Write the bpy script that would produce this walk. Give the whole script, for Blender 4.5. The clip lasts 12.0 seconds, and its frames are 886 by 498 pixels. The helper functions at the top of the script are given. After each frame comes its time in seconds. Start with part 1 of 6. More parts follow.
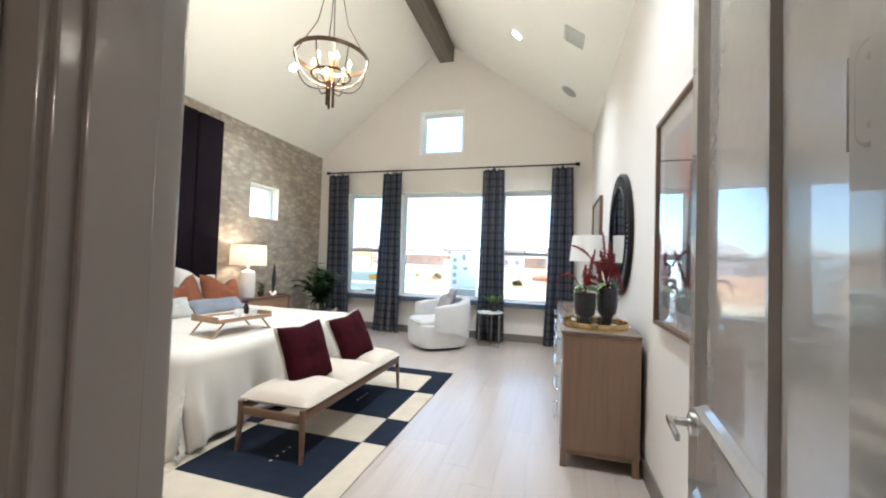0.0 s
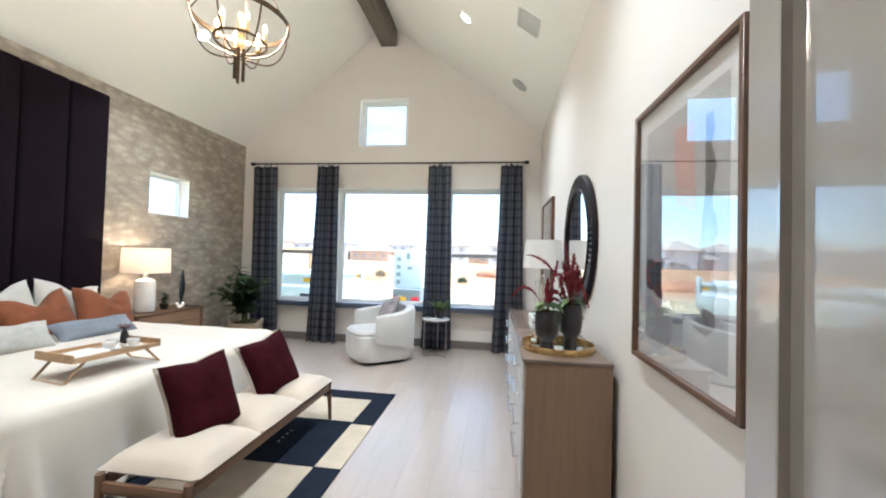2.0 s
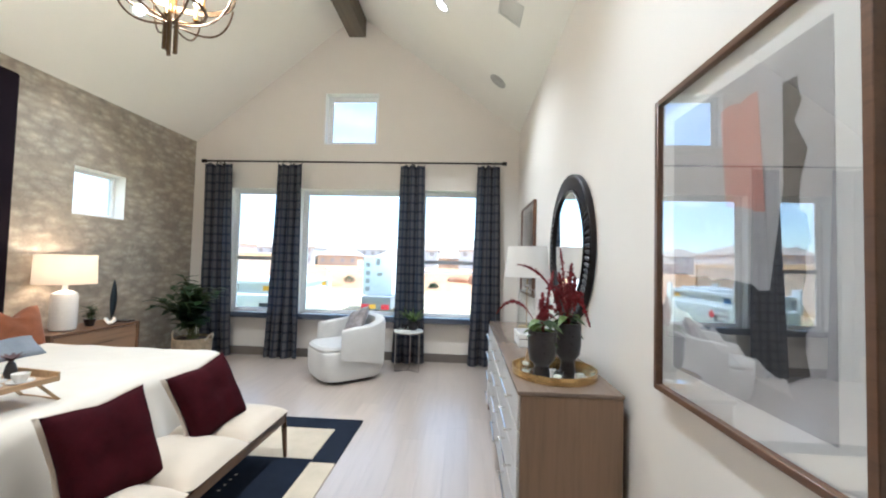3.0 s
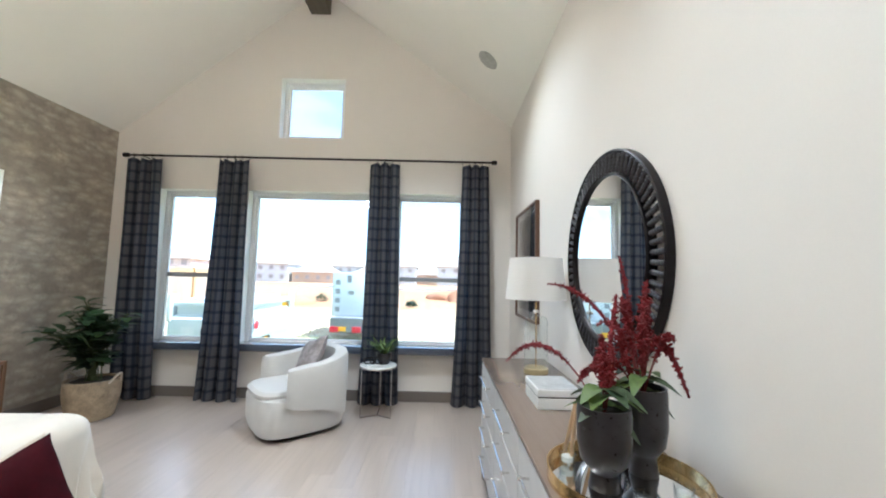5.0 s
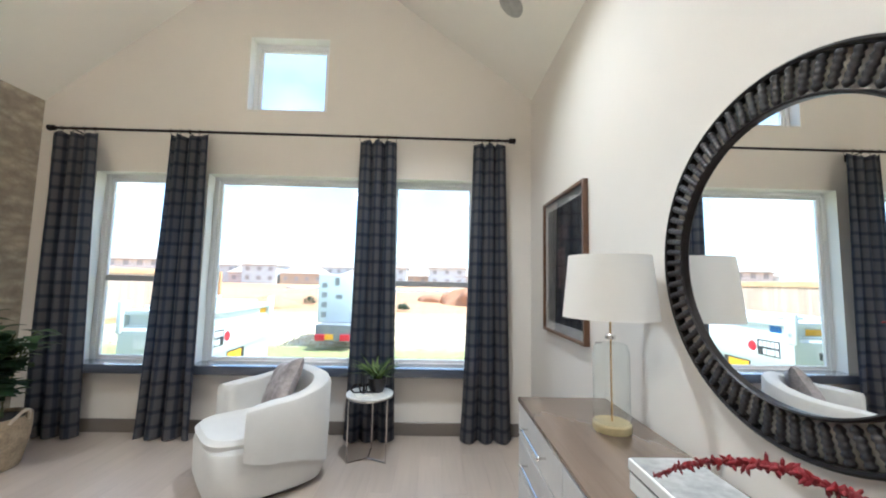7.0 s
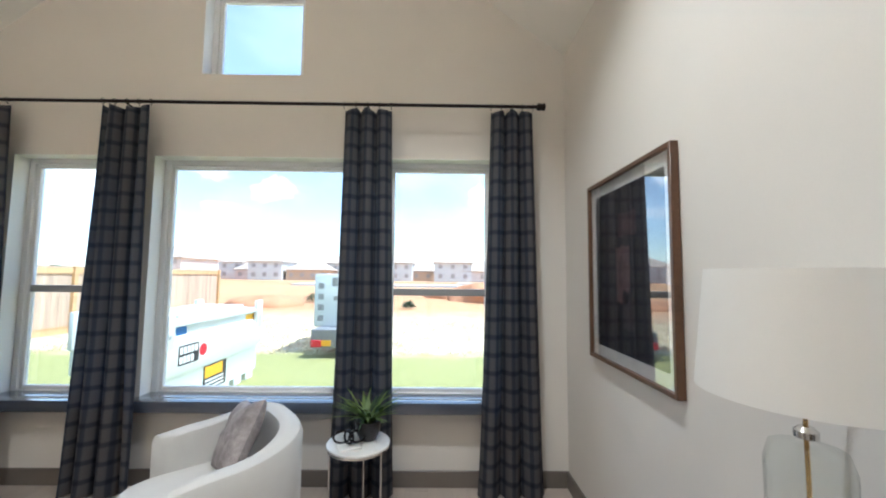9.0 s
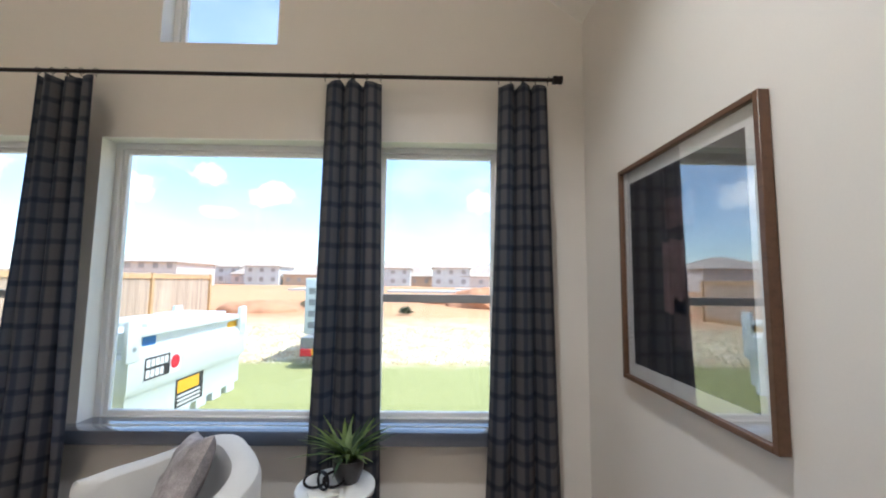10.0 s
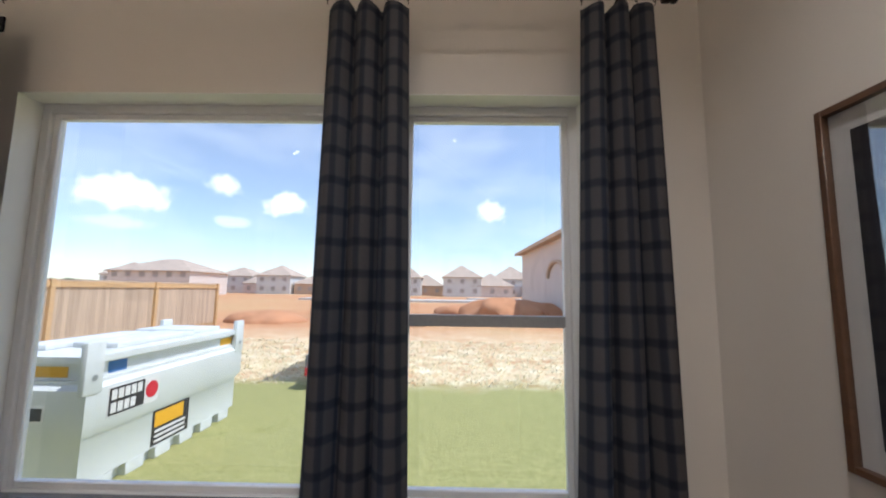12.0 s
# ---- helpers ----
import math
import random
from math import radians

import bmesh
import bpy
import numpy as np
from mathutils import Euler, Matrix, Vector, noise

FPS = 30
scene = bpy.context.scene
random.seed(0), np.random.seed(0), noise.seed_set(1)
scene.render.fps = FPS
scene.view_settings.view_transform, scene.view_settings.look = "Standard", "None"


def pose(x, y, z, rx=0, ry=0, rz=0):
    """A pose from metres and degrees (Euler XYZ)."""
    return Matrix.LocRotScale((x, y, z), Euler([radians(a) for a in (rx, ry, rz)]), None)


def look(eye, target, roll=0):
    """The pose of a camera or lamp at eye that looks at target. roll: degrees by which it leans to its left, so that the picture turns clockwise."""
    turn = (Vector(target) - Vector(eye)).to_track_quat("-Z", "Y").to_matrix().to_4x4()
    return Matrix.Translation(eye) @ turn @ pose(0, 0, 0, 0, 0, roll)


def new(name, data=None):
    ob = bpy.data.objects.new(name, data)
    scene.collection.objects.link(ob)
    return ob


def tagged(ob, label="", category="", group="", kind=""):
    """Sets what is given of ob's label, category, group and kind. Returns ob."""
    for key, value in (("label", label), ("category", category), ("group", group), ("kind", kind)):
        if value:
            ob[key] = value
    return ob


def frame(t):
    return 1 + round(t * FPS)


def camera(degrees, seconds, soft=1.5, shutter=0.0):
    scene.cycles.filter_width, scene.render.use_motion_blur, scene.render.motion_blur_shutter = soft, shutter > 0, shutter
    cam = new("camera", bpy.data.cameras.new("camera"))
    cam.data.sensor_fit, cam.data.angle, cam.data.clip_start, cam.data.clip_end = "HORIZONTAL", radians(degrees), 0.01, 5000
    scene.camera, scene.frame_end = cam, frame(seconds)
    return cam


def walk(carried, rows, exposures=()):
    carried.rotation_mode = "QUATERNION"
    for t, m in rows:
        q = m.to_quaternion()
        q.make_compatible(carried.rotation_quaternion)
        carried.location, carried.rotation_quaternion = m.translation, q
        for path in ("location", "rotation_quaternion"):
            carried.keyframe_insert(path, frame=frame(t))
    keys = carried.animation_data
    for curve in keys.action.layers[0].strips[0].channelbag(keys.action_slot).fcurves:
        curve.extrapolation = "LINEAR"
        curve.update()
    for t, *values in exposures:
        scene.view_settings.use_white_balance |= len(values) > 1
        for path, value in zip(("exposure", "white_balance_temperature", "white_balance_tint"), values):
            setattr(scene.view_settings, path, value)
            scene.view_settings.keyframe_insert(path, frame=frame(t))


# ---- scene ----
cam = camera(99.2, 12.0, 2.0)
SUN_POWER, DOWN_W, HALL_W, CHAND_W, BEDSIDE_W = 3.8, 66, 2.1, 26, 3.2
EXPOSURES = [(0, 2.1, 5050, 3), (3, 1.93, 5050, 3), (5, 1.88, 5000, 2), (7, 1.84, 5150, 3), (9, 1.53, 5250, 4), (10, 1.36, 5350, 7), (11, 1.22, 5350, 9), (11.5, 0.96, 5500, 11), (12, 0.66, 5750, 13)]
PATH = [
    (0, (0.835, 2.518, 1.32), (0.275, 4.437, 1.382), 1.9),
    (0.5, (0.822, 2.55, 1.309), (0.384, 4.5, 1.365), 1.9),
    (1, (0.793, 2.627, 1.319), (0.434, 4.595, 1.365), 1.8),
    (1.5, (0.755, 2.823, 1.386), (0.442, 4.798, 1.428), 1.8),
    (2, (0.731, 2.986, 1.438), (0.458, 4.966, 1.484), 1.6),
    (2.5, (0.706, 3.164, 1.445), (0.5, 5.153, 1.504), 1.6),
    (3, (0.641, 3.362, 1.47), (0.524, 5.358, 1.544), 1.5),
    (3.2, (0.621, 3.452, 1.46), (0.541, 5.448, 1.555), 1.6),
    (5, (0.586, 4.291, 1.476), (0.582, 6.284, 1.641), 1.3),
    (5.5, (0.543, 4.525, 1.476), (0.552, 6.518, 1.642), 1.3),
    (6, (0.512, 4.758, 1.486), (0.538, 6.75, 1.657), 1.3),
    (6.5, (0.478, 4.93, 1.502), (0.516, 6.922, 1.669), 1.2),
    (7, (0.425, 5.158, 1.507), (0.47, 7.15, 1.679), 1.2),
    (7.2, (0.395, 5.218, 1.509), (0.444, 7.209, 1.686), 1.3),
    (9, (0.408, 5.99, 1.613), (0.425, 7.985, 1.755), 0.6),
    (9.5, (0.402, 6.229, 1.605), (0.422, 8.222, 1.767), 0.8),
    (10, (0.41, 6.455, 1.599), (0.436, 8.448, 1.769), 0.7),
    (10.5, (0.398, 6.684, 1.624), (0.428, 8.677, 1.789), 0.6),
    (11, (0.344, 6.922, 1.611), (0.371, 8.913, 1.793), 0.7),
    (11.5, (0.265, 7.122, 1.628), (0.282, 9.113, 1.82), 0.7),
    (12, (0.214, 7.276, 1.621), (0.185, 9.264, 1.839), 0.8),
]
walk(cam, [(t, look(eye, target, roll)) for t, eye, target, roll in PATH], EXPOSURES)

# ---- world and light ----
XL, XR, YN, YF = -3.62, 1.42, 3.01, 9.0
RIDGE_X, RIDGE_Z, EAVE_L, EAVE_R = -1.1, 5.3, 3.28, 3.45
SUN_EL, SUN_AZ = radians(62), radians(96)

world = bpy.data.worlds.new("world")
scene.world = world
world.use_nodes = True
wn = world.node_tree.nodes
sky = wn.new("ShaderNodeTexSky")
sky.sky_type = "NISHITA"
sky.sun_disc = False
sky.sun_elevation, sky.sun_rotation = SUN_EL, SUN_AZ
sky.air_density, sky.dust_density, sky.ozone_density = 1.0, 0.25, 1.6
wn["Background"].inputs[1].default_value = 0.15
wl = world.node_tree.links


def wnode(kind, op=None, **vals):
    n = wn.new(kind)
    if op:
        n.operation = op
    for k, v in vals.items():
        i = int(k[1:])
        if hasattr(v, "node"):
            wl.new(v, n.inputs[i])
        else:
            n.inputs[i].default_value = v
    return n


# fair-weather cumulus: heaps in the ways they stand, with a ragged outline, and a thin scatter of others all round
way = wn.new("ShaderNodeTexCoord").outputs["Generated"]
rag = wnode("ShaderNodeTexNoise", None)
rag.inputs["Scale"].default_value, rag.inputs["Detail"].default_value, rag.inputs["Roughness"].default_value = 26.0, 6.0, 0.62
wl.new(way, rag.inputs["Vector"])
soft_rag = wnode("ShaderNodeMath", "MULTIPLY_ADD", i0=rag.outputs[0], i1=1.9, i2=-0.95)
total = None
CLOUDS = [((-0.657, 0.729, 0.187), 0.085, 0.038, 1.0), ((-0.51, 0.829, 0.228), 0.036, 0.026, 0.9), ((-0.398, 0.895, 0.202), 0.048, 0.030, 0.95), ((0.112, 0.972, 0.205), 0.042, 0.032, 0.9), ((-0.497, 0.855, 0.150), 0.045, 0.014, 0.55), ((-0.66, 0.74, 0.128), 0.070, 0.016, 0.5), ((-0.80, 0.58, 0.20), 0.09, 0.04, 0.8), ((0.45, 0.87, 0.22), 0.09, 0.04, 0.8)]
for c, wide, high, dense in CLOUDS:
    d = wnode("ShaderNodeVectorMath", "SUBTRACT", i0=way, i1=c)
    sc = wnode("ShaderNodeVectorMath", "MULTIPLY", i0=d.outputs[0], i1=(1 / wide, 1 / wide, 1 / high))
    ln = wnode("ShaderNodeVectorMath", "LENGTH", i0=sc.outputs[0])
    k = wnode("ShaderNodeMath", "ADD", i0=ln.outputs["Value"], i1=soft_rag.outputs[0])
    mr = wn.new("ShaderNodeMapRange")
    mr.interpolation_type = "SMOOTHSTEP"
    mr.inputs[1].default_value, mr.inputs[2].default_value, mr.inputs[3].default_value, mr.inputs[4].default_value = 0.45, 1.3, dense, 0.0
    wl.new(k.outputs[0], mr.inputs[0])
    total = mr.outputs[0] if total is None else wnode("ShaderNodeMath", "MAXIMUM", i0=total, i1=mr.outputs[0]).outputs[0]
flat = wnode("ShaderNodeVectorMath", "MULTIPLY", i0=way, i1=(1.0, 1.0, 2.6))
scatter = wn.new("ShaderNodeTexNoise")
scatter.inputs["Scale"].default_value, scatter.inputs["Detail"].default_value = 5.0, 7.0
wl.new(flat.outputs[0], scatter.inputs["Vector"])
mr = wn.new("ShaderNodeMapRange")
mr.inputs[1].default_value, mr.inputs[2].default_value, mr.inputs[3].default_value, mr.inputs[4].default_value = 0.45, 0.95, 0.14, 0.45
wl.new(scatter.outputs[0], mr.inputs[0])
total = wnode("ShaderNodeMath", "MAXIMUM", i0=total, i1=mr.outputs[0]).outputs[0]
cm = wn.new("ShaderNodeMix")
cm.data_type = "RGBA"
wl.new(total, cm.inputs[0])
wl.new(sky.outputs[0], cm.inputs[6])
cm.inputs[7].default_value = (8.2, 8.35, 8.7, 1)
wl.new(cm.outputs[2], wn["Background"].inputs[0])


def lamp(name, kind, energy, color, m, size=0.1, spread=None, size_y=None):
    d = bpy.data.lights.new(name, kind)
    d.energy, d.color = energy, color
    if kind == "SUN":
        d.angle = size
    elif kind == "AREA":
        d.size = size
        if size_y:
            d.shape, d.size_y = "RECTANGLE", size_y
        else:
            d.shape = "DISK"
        if spread:
            d.spread = spread
    else:
        d.shadow_soft_size = size
        if kind == "SPOT":
            d.spot_size, d.spot_blend = spread or 2.4, 0.9
    ob = new(name, d)
    ob.matrix_world = m
    return ob


sun_way = Vector((math.sin(SUN_AZ) * math.cos(SUN_EL), math.cos(SUN_AZ) * math.cos(SUN_EL), math.sin(SUN_EL)))
lamp("sun", "SUN", SUN_POWER, (1.0, 0.95, 0.88), look(sun_way * 50, (0, 0, 0)), radians(0.5))


def roof_z(x):
    return RIDGE_Z - (RIDGE_Z - EAVE_L) * (RIDGE_X - x) / (RIDGE_X - XL) if x < RIDGE_X else RIDGE_Z - (RIDGE_Z - EAVE_R) * (x - RIDGE_X) / (XR - RIDGE_X)


# First two are real fittings; the pair nearer the door is unseen, added fill
DOWNLIGHTS = [(-2.74, 6.94), (0.33, 7.32), (-2.6, 4.4), (0.3, 4.6)]
for dx, dy in DOWNLIGHTS:
    dz = roof_z(dx) - 0.05
    # right-hand lamps are boosted to brighten the dresser wall
    lamp("downlight_lamp", "SPOT", DOWN_W * (1.5 if dx > 0 else 0.8), (1.0, 0.92, 0.82), look((dx, dy, dz), (dx, dy, 0)), 0.06, 1.9 if dx > 0 else 1.75)
# Unseen warm fill added in the hall, placed to reach the left jamb only
lamp("hall_fill", "AREA", HALL_W, (1.0, 0.72, 0.50), look((1.2, 0.9, 2.65), (0.4, 1.6, 0)), 0.3)

# ---- materials ----
MATS = {}


def tree(name):
    m = bpy.data.materials.new(name)
    m.use_nodes = True
    nt = m.node_tree
    return m, nt, nt.nodes, nt.links, nt.nodes["Principled BSDF"]


def noise_node(nt, scale, detail=3.0, rough=0.5, stretch=None, coord="Object"):
    tc = nt.nodes.new("ShaderNodeTexCoord")
    mp = nt.nodes.new("ShaderNodeMapping")
    if stretch:
        mp.inputs["Scale"].default_value = stretch
    n = nt.nodes.new("ShaderNodeTexNoise")
    n.inputs["Scale"].default_value, n.inputs["Detail"].default_value, n.inputs["Roughness"].default_value = scale, detail, rough
    nt.links.new(tc.outputs[coord], mp.inputs[0])
    nt.links.new(mp.outputs[0], n.inputs["Vector"])
    return n


def ramp(nt, src, stops):
    r = nt.nodes.new("ShaderNodeValToRGB")
    el = r.color_ramp.elements
    while len(el) < len(stops):
        el.new(0.5)
    for e, (p, c) in zip(el, stops):
        e.position, e.color = p, (*c, 1)
    nt.links.new(src, r.inputs[0])
    return r


def surface(name, color, rough=0.5, metal=0.0, vary=0.12, big=1.5, fine=60.0, bump=0.15, stretch=None, second=None, sheen=0.0, coat=0.0, dist=0.002, trans=0.0, per_object=0.0, spec=0.5):
    """A real surface: two scales of colour change and a fine relief."""
    if name in MATS:
        return MATS[name]
    m, nt, N, L, bsdf = tree(name)
    c = np.array(color)
    lo, hi = tuple(c * (1 - vary)), tuple(np.minimum(c * (1 + vary), 0.95))
    n1 = noise_node(nt, big, 4.0, 0.6, stretch)
    n2 = noise_node(nt, fine, 3.0, 0.6, stretch)
    r1 = ramp(nt, n1.outputs[0], [(0.3, second or lo), (0.7, hi)])
    mix = N.new("ShaderNodeMix")
    mix.data_type, mix.blend_type = "RGBA", "MULTIPLY"
    mix.inputs[0].default_value = 1.0
    r2 = ramp(nt, n2.outputs[0], [(0.3, (1 - vary,) * 3), (0.7, (1, 1, 1))])
    L.new(r1.outputs[0], mix.inputs[6])
    L.new(r2.outputs[0], mix.inputs[7])
    out = mix.outputs[2]
    if per_object:
        oi = N.new("ShaderNodeObjectInfo")
        hs = N.new("ShaderNodeHueSaturation")
        mr = N.new("ShaderNodeMapRange")
        mr.inputs[3].default_value, mr.inputs[4].default_value = 1 - per_object, 1 + per_object
        L.new(oi.outputs["Random"], mr.inputs[0])
        L.new(mr.outputs[0], hs.inputs["Value"])
        L.new(out, hs.inputs["Color"])
        out = hs.outputs[0]
    L.new(out, bsdf.inputs["Base Color"])
    rr = N.new("ShaderNodeMapRange")
    rr.inputs[3].default_value, rr.inputs[4].default_value = max(rough - 0.08, 0.02), min(rough + 0.08, 1)
    L.new(n2.outputs[0], rr.inputs[0])
    L.new(rr.outputs[0], bsdf.inputs["Roughness"])
    bsdf.inputs["Metallic"].default_value = metal
    bsdf.inputs["Sheen Weight"].default_value = sheen
    bsdf.inputs["Specular IOR Level"].default_value = spec
    bsdf.inputs["Coat Weight"].default_value = coat
    if trans:
        tr = N.new("ShaderNodeBsdfTranslucent")
        tr.inputs[0].default_value = (*color, 1)
        ms = N.new("ShaderNodeMixShader")
        ms.inputs[0].default_value = trans
        L.new(bsdf.outputs[0], ms.inputs[1])
        L.new(tr.outputs[0], ms.inputs[2])
        L.new(ms.outputs[0], N["Material Output"].inputs[0])
    if bump:
        b = N.new("ShaderNodeBump")
        b.inputs["Strength"].default_value, b.inputs["Distance"].default_value = bump, dist
        L.new(n2.outputs[0], b.inputs["Height"])
        L.new(b.outputs[0], bsdf.inputs["Normal"])
    MATS[name] = m
    return m


def math_node(nt, op, a, b=None, c=None):
    n = nt.nodes.new("ShaderNodeMath")
    n.operation = op
    for i, v in enumerate((a, b, c)):
        if v is None:
            continue
        if isinstance(v, (int, float)):
            n.inputs[i].default_value = v
        else:
            nt.links.new(v, n.inputs[i])
    return n.outputs[0]


def glass(name="clear_glass", tint=(0.97, 0.99, 0.98), base=0.05):
    if name in MATS:
        return MATS[name]
    m, nt, N, L, bsdf = tree(name)
    N.remove(bsdf)
    t, g, f, x = N.new("ShaderNodeBsdfTransparent"), N.new("ShaderNodeBsdfGlossy"), N.new("ShaderNodeLayerWeight"), N.new("ShaderNodeMixShader")
    t.inputs[0].default_value = (*tint, 1)
    g.inputs["Roughness"].default_value = 0.01
    f.inputs[0].default_value = 0.5
    sch = math_node(nt, "MULTIPLY_ADD", math_node(nt, "POWER", f.outputs["Facing"], 4.0), 0.93, base)
    L.new(sch, x.inputs[0])
    L.new(t.outputs[0], x.inputs[1])
    L.new(g.outputs[0], x.inputs[2])
    L.new(x.outputs[0], N["Material Output"].inputs[0])
    MATS[name] = m
    return m


def glow(name, color, power):
    if name in MATS:
        return MATS[name]
    m, nt, N, L, bsdf = tree(name)
    bsdf.inputs["Base Color"].default_value = (*color, 1)
    bsdf.inputs["Emission Color"].default_value = (*color, 1)
    bsdf.inputs["Emission Strength"].default_value = power
    MATS[name] = m
    return m


def plaid():
    """Woven plaid: dark navy bands both ways over a taupe ground with fine pale lines."""
    if "plaid_cloth" in MATS:
        return MATS["plaid_cloth"]
    m, nt, N, L, bsdf = tree("plaid_cloth")
    uv = N.new("ShaderNodeUVMap")
    sp = N.new("ShaderNodeSeparateXYZ")
    wob = noise_node(nt, 9, 3, 0.6, coord="UV")
    L.new(uv.outputs[0], sp.inputs[0])
    masks, lines = [], []
    for k, per, e0, e1 in ((0, 0.110, 0.22, 0.40), (1, 0.130, 0.31, 0.43)):
        v = math_node(nt, "ADD", sp.outputs[k], math_node(nt, "MULTIPLY", wob.outputs[0], 0.012))
        fr = math_node(nt, "FRACT", math_node(nt, "DIVIDE", v, per))
        tri = math_node(nt, "ABSOLUTE", math_node(nt, "SUBTRACT", fr, 0.5))
        mr = N.new("ShaderNodeMapRange")
        mr.interpolation_type = "SMOOTHSTEP"
        mr.inputs[1].default_value, mr.inputs[2].default_value = e0, e1
        L.new(tri, mr.inputs[0])
        masks.append(mr.outputs[0])
    total = math_node(nt, "MULTIPLY", math_node(nt, "ADD", masks[0], masks[1]), 0.5)
    r = ramp(nt, total, [(0.0, (0.098, 0.093, 0.096)), (0.5, (0.036, 0.039, 0.053)), (1.0, (0.011, 0.014, 0.024))])
    fine = noise_node(nt, 220, 2, 0.6, coord="UV")
    mx = N.new("ShaderNodeMix")
    mx.data_type, mx.blend_type = "RGBA", "MULTIPLY"
    mx.inputs[0].default_value = 1.0
    rf = ramp(nt, fine.outputs[0], [(0.3, (0.72, 0.72, 0.72)), (0.7, (1.1, 1.1, 1.1))])
    L.new(r.outputs[0], mx.inputs[6])
    L.new(rf.outputs[0], mx.inputs[7])
    L.new(mx.outputs[2], bsdf.inputs["Base Color"])
    bsdf.inputs["Roughness"].default_value = 0.85
    bsdf.inputs["Specular IOR Level"].default_value = 0.2
    b = N.new("ShaderNodeBump")
    b.inputs["Strength"].default_value, b.inputs["Distance"].default_value = 0.3, 0.001
    L.new(fine.outputs[0], b.inputs["Height"])
    L.new(b.outputs[0], bsdf.inputs["Normal"])
    tr, ms = N.new("ShaderNodeBsdfTranslucent"), N.new("ShaderNodeMixShader")
    tr.inputs[0].default_value = (0.10, 0.15, 0.24, 1)
    ms.inputs[0].default_value = 0.13
    L.new(bsdf.outputs[0], ms.inputs[1])
    L.new(tr.outputs[0], ms.inputs[2])
    L.new(ms.outputs[0], N["Material Output"].inputs[0])
    MATS["plaid_cloth"] = m
    return m


def wood(name, color, rough=0.45, axis=1, grain=26.0, contrast=0.35, per_object=0.0, coat=0.0, bump=0.12):
    """Timber with grain stretched along one axis."""
    if name in MATS:
        return MATS[name]
    m, nt, N, L, bsdf = tree(name)
    st = [1.0, 1.0, 1.0]
    st[axis] = 0.06
    n = noise_node(nt, grain, 6, 0.65, tuple(st))
    st2 = [1.0, 1.0, 1.0]
    st2[axis] = 0.15
    n2 = noise_node(nt, 3.0, 3, 0.5, tuple(st2))
    c = np.array(color)
    r = ramp(nt, n.outputs[0], [(0.25, tuple(c * (1 - contrast))), (0.5, tuple(c)), (0.8, tuple(c * (1 + contrast * 0.4)))])
    r2 = ramp(nt, n2.outputs[0], [(0.3, (0.86,) * 3), (0.7, (1.08,) * 3)])
    mx = N.new("ShaderNodeMix")
    mx.data_type, mx.blend_type = "RGBA", "MULTIPLY"
    mx.inputs[0].default_value = 1.0
    L.new(r.outputs[0], mx.inputs[6])
    L.new(r2.outputs[0], mx.inputs[7])
    out = mx.outputs[2]
    if per_object:
        oi, hs, mr = N.new("ShaderNodeObjectInfo"), N.new("ShaderNodeHueSaturation"), N.new("ShaderNodeMapRange")
        mr.inputs[3].default_value, mr.inputs[4].default_value = 1 - per_object, 1 + per_object
        L.new(oi.outputs["Random"], mr.inputs[0])
        L.new(mr.outputs[0], hs.inputs["Value"])
        L.new(out, hs.inputs["Color"])
        out = hs.outputs[0]
        # shift the grain from board to board
        sh = math_node(nt, "MULTIPLY", oi.outputs["Random"], 40.0)
        tcm = n.inputs["Vector"].links[0].from_node
        cb = N.new("ShaderNodeCombineXYZ")
        L.new(sh, cb.inputs[0])
        L.new(sh, cb.inputs[1])
        L.new(cb.outputs[0], tcm.inputs["Location"])
    L.new(out, bsdf.inputs["Base Color"])
    bsdf.inputs["Roughness"].default_value = rough
    bsdf.inputs["Coat Weight"].default_value = coat
    b = N.new("ShaderNodeBump")
    b.inputs["Strength"].default_value, b.inputs["Distance"].default_value = bump, 0.001
    L.new(n.outputs[0], b.inputs["Height"])
    L.new(b.outputs[0], bsdf.inputs["Normal"])
    MATS[name] = m
    return m


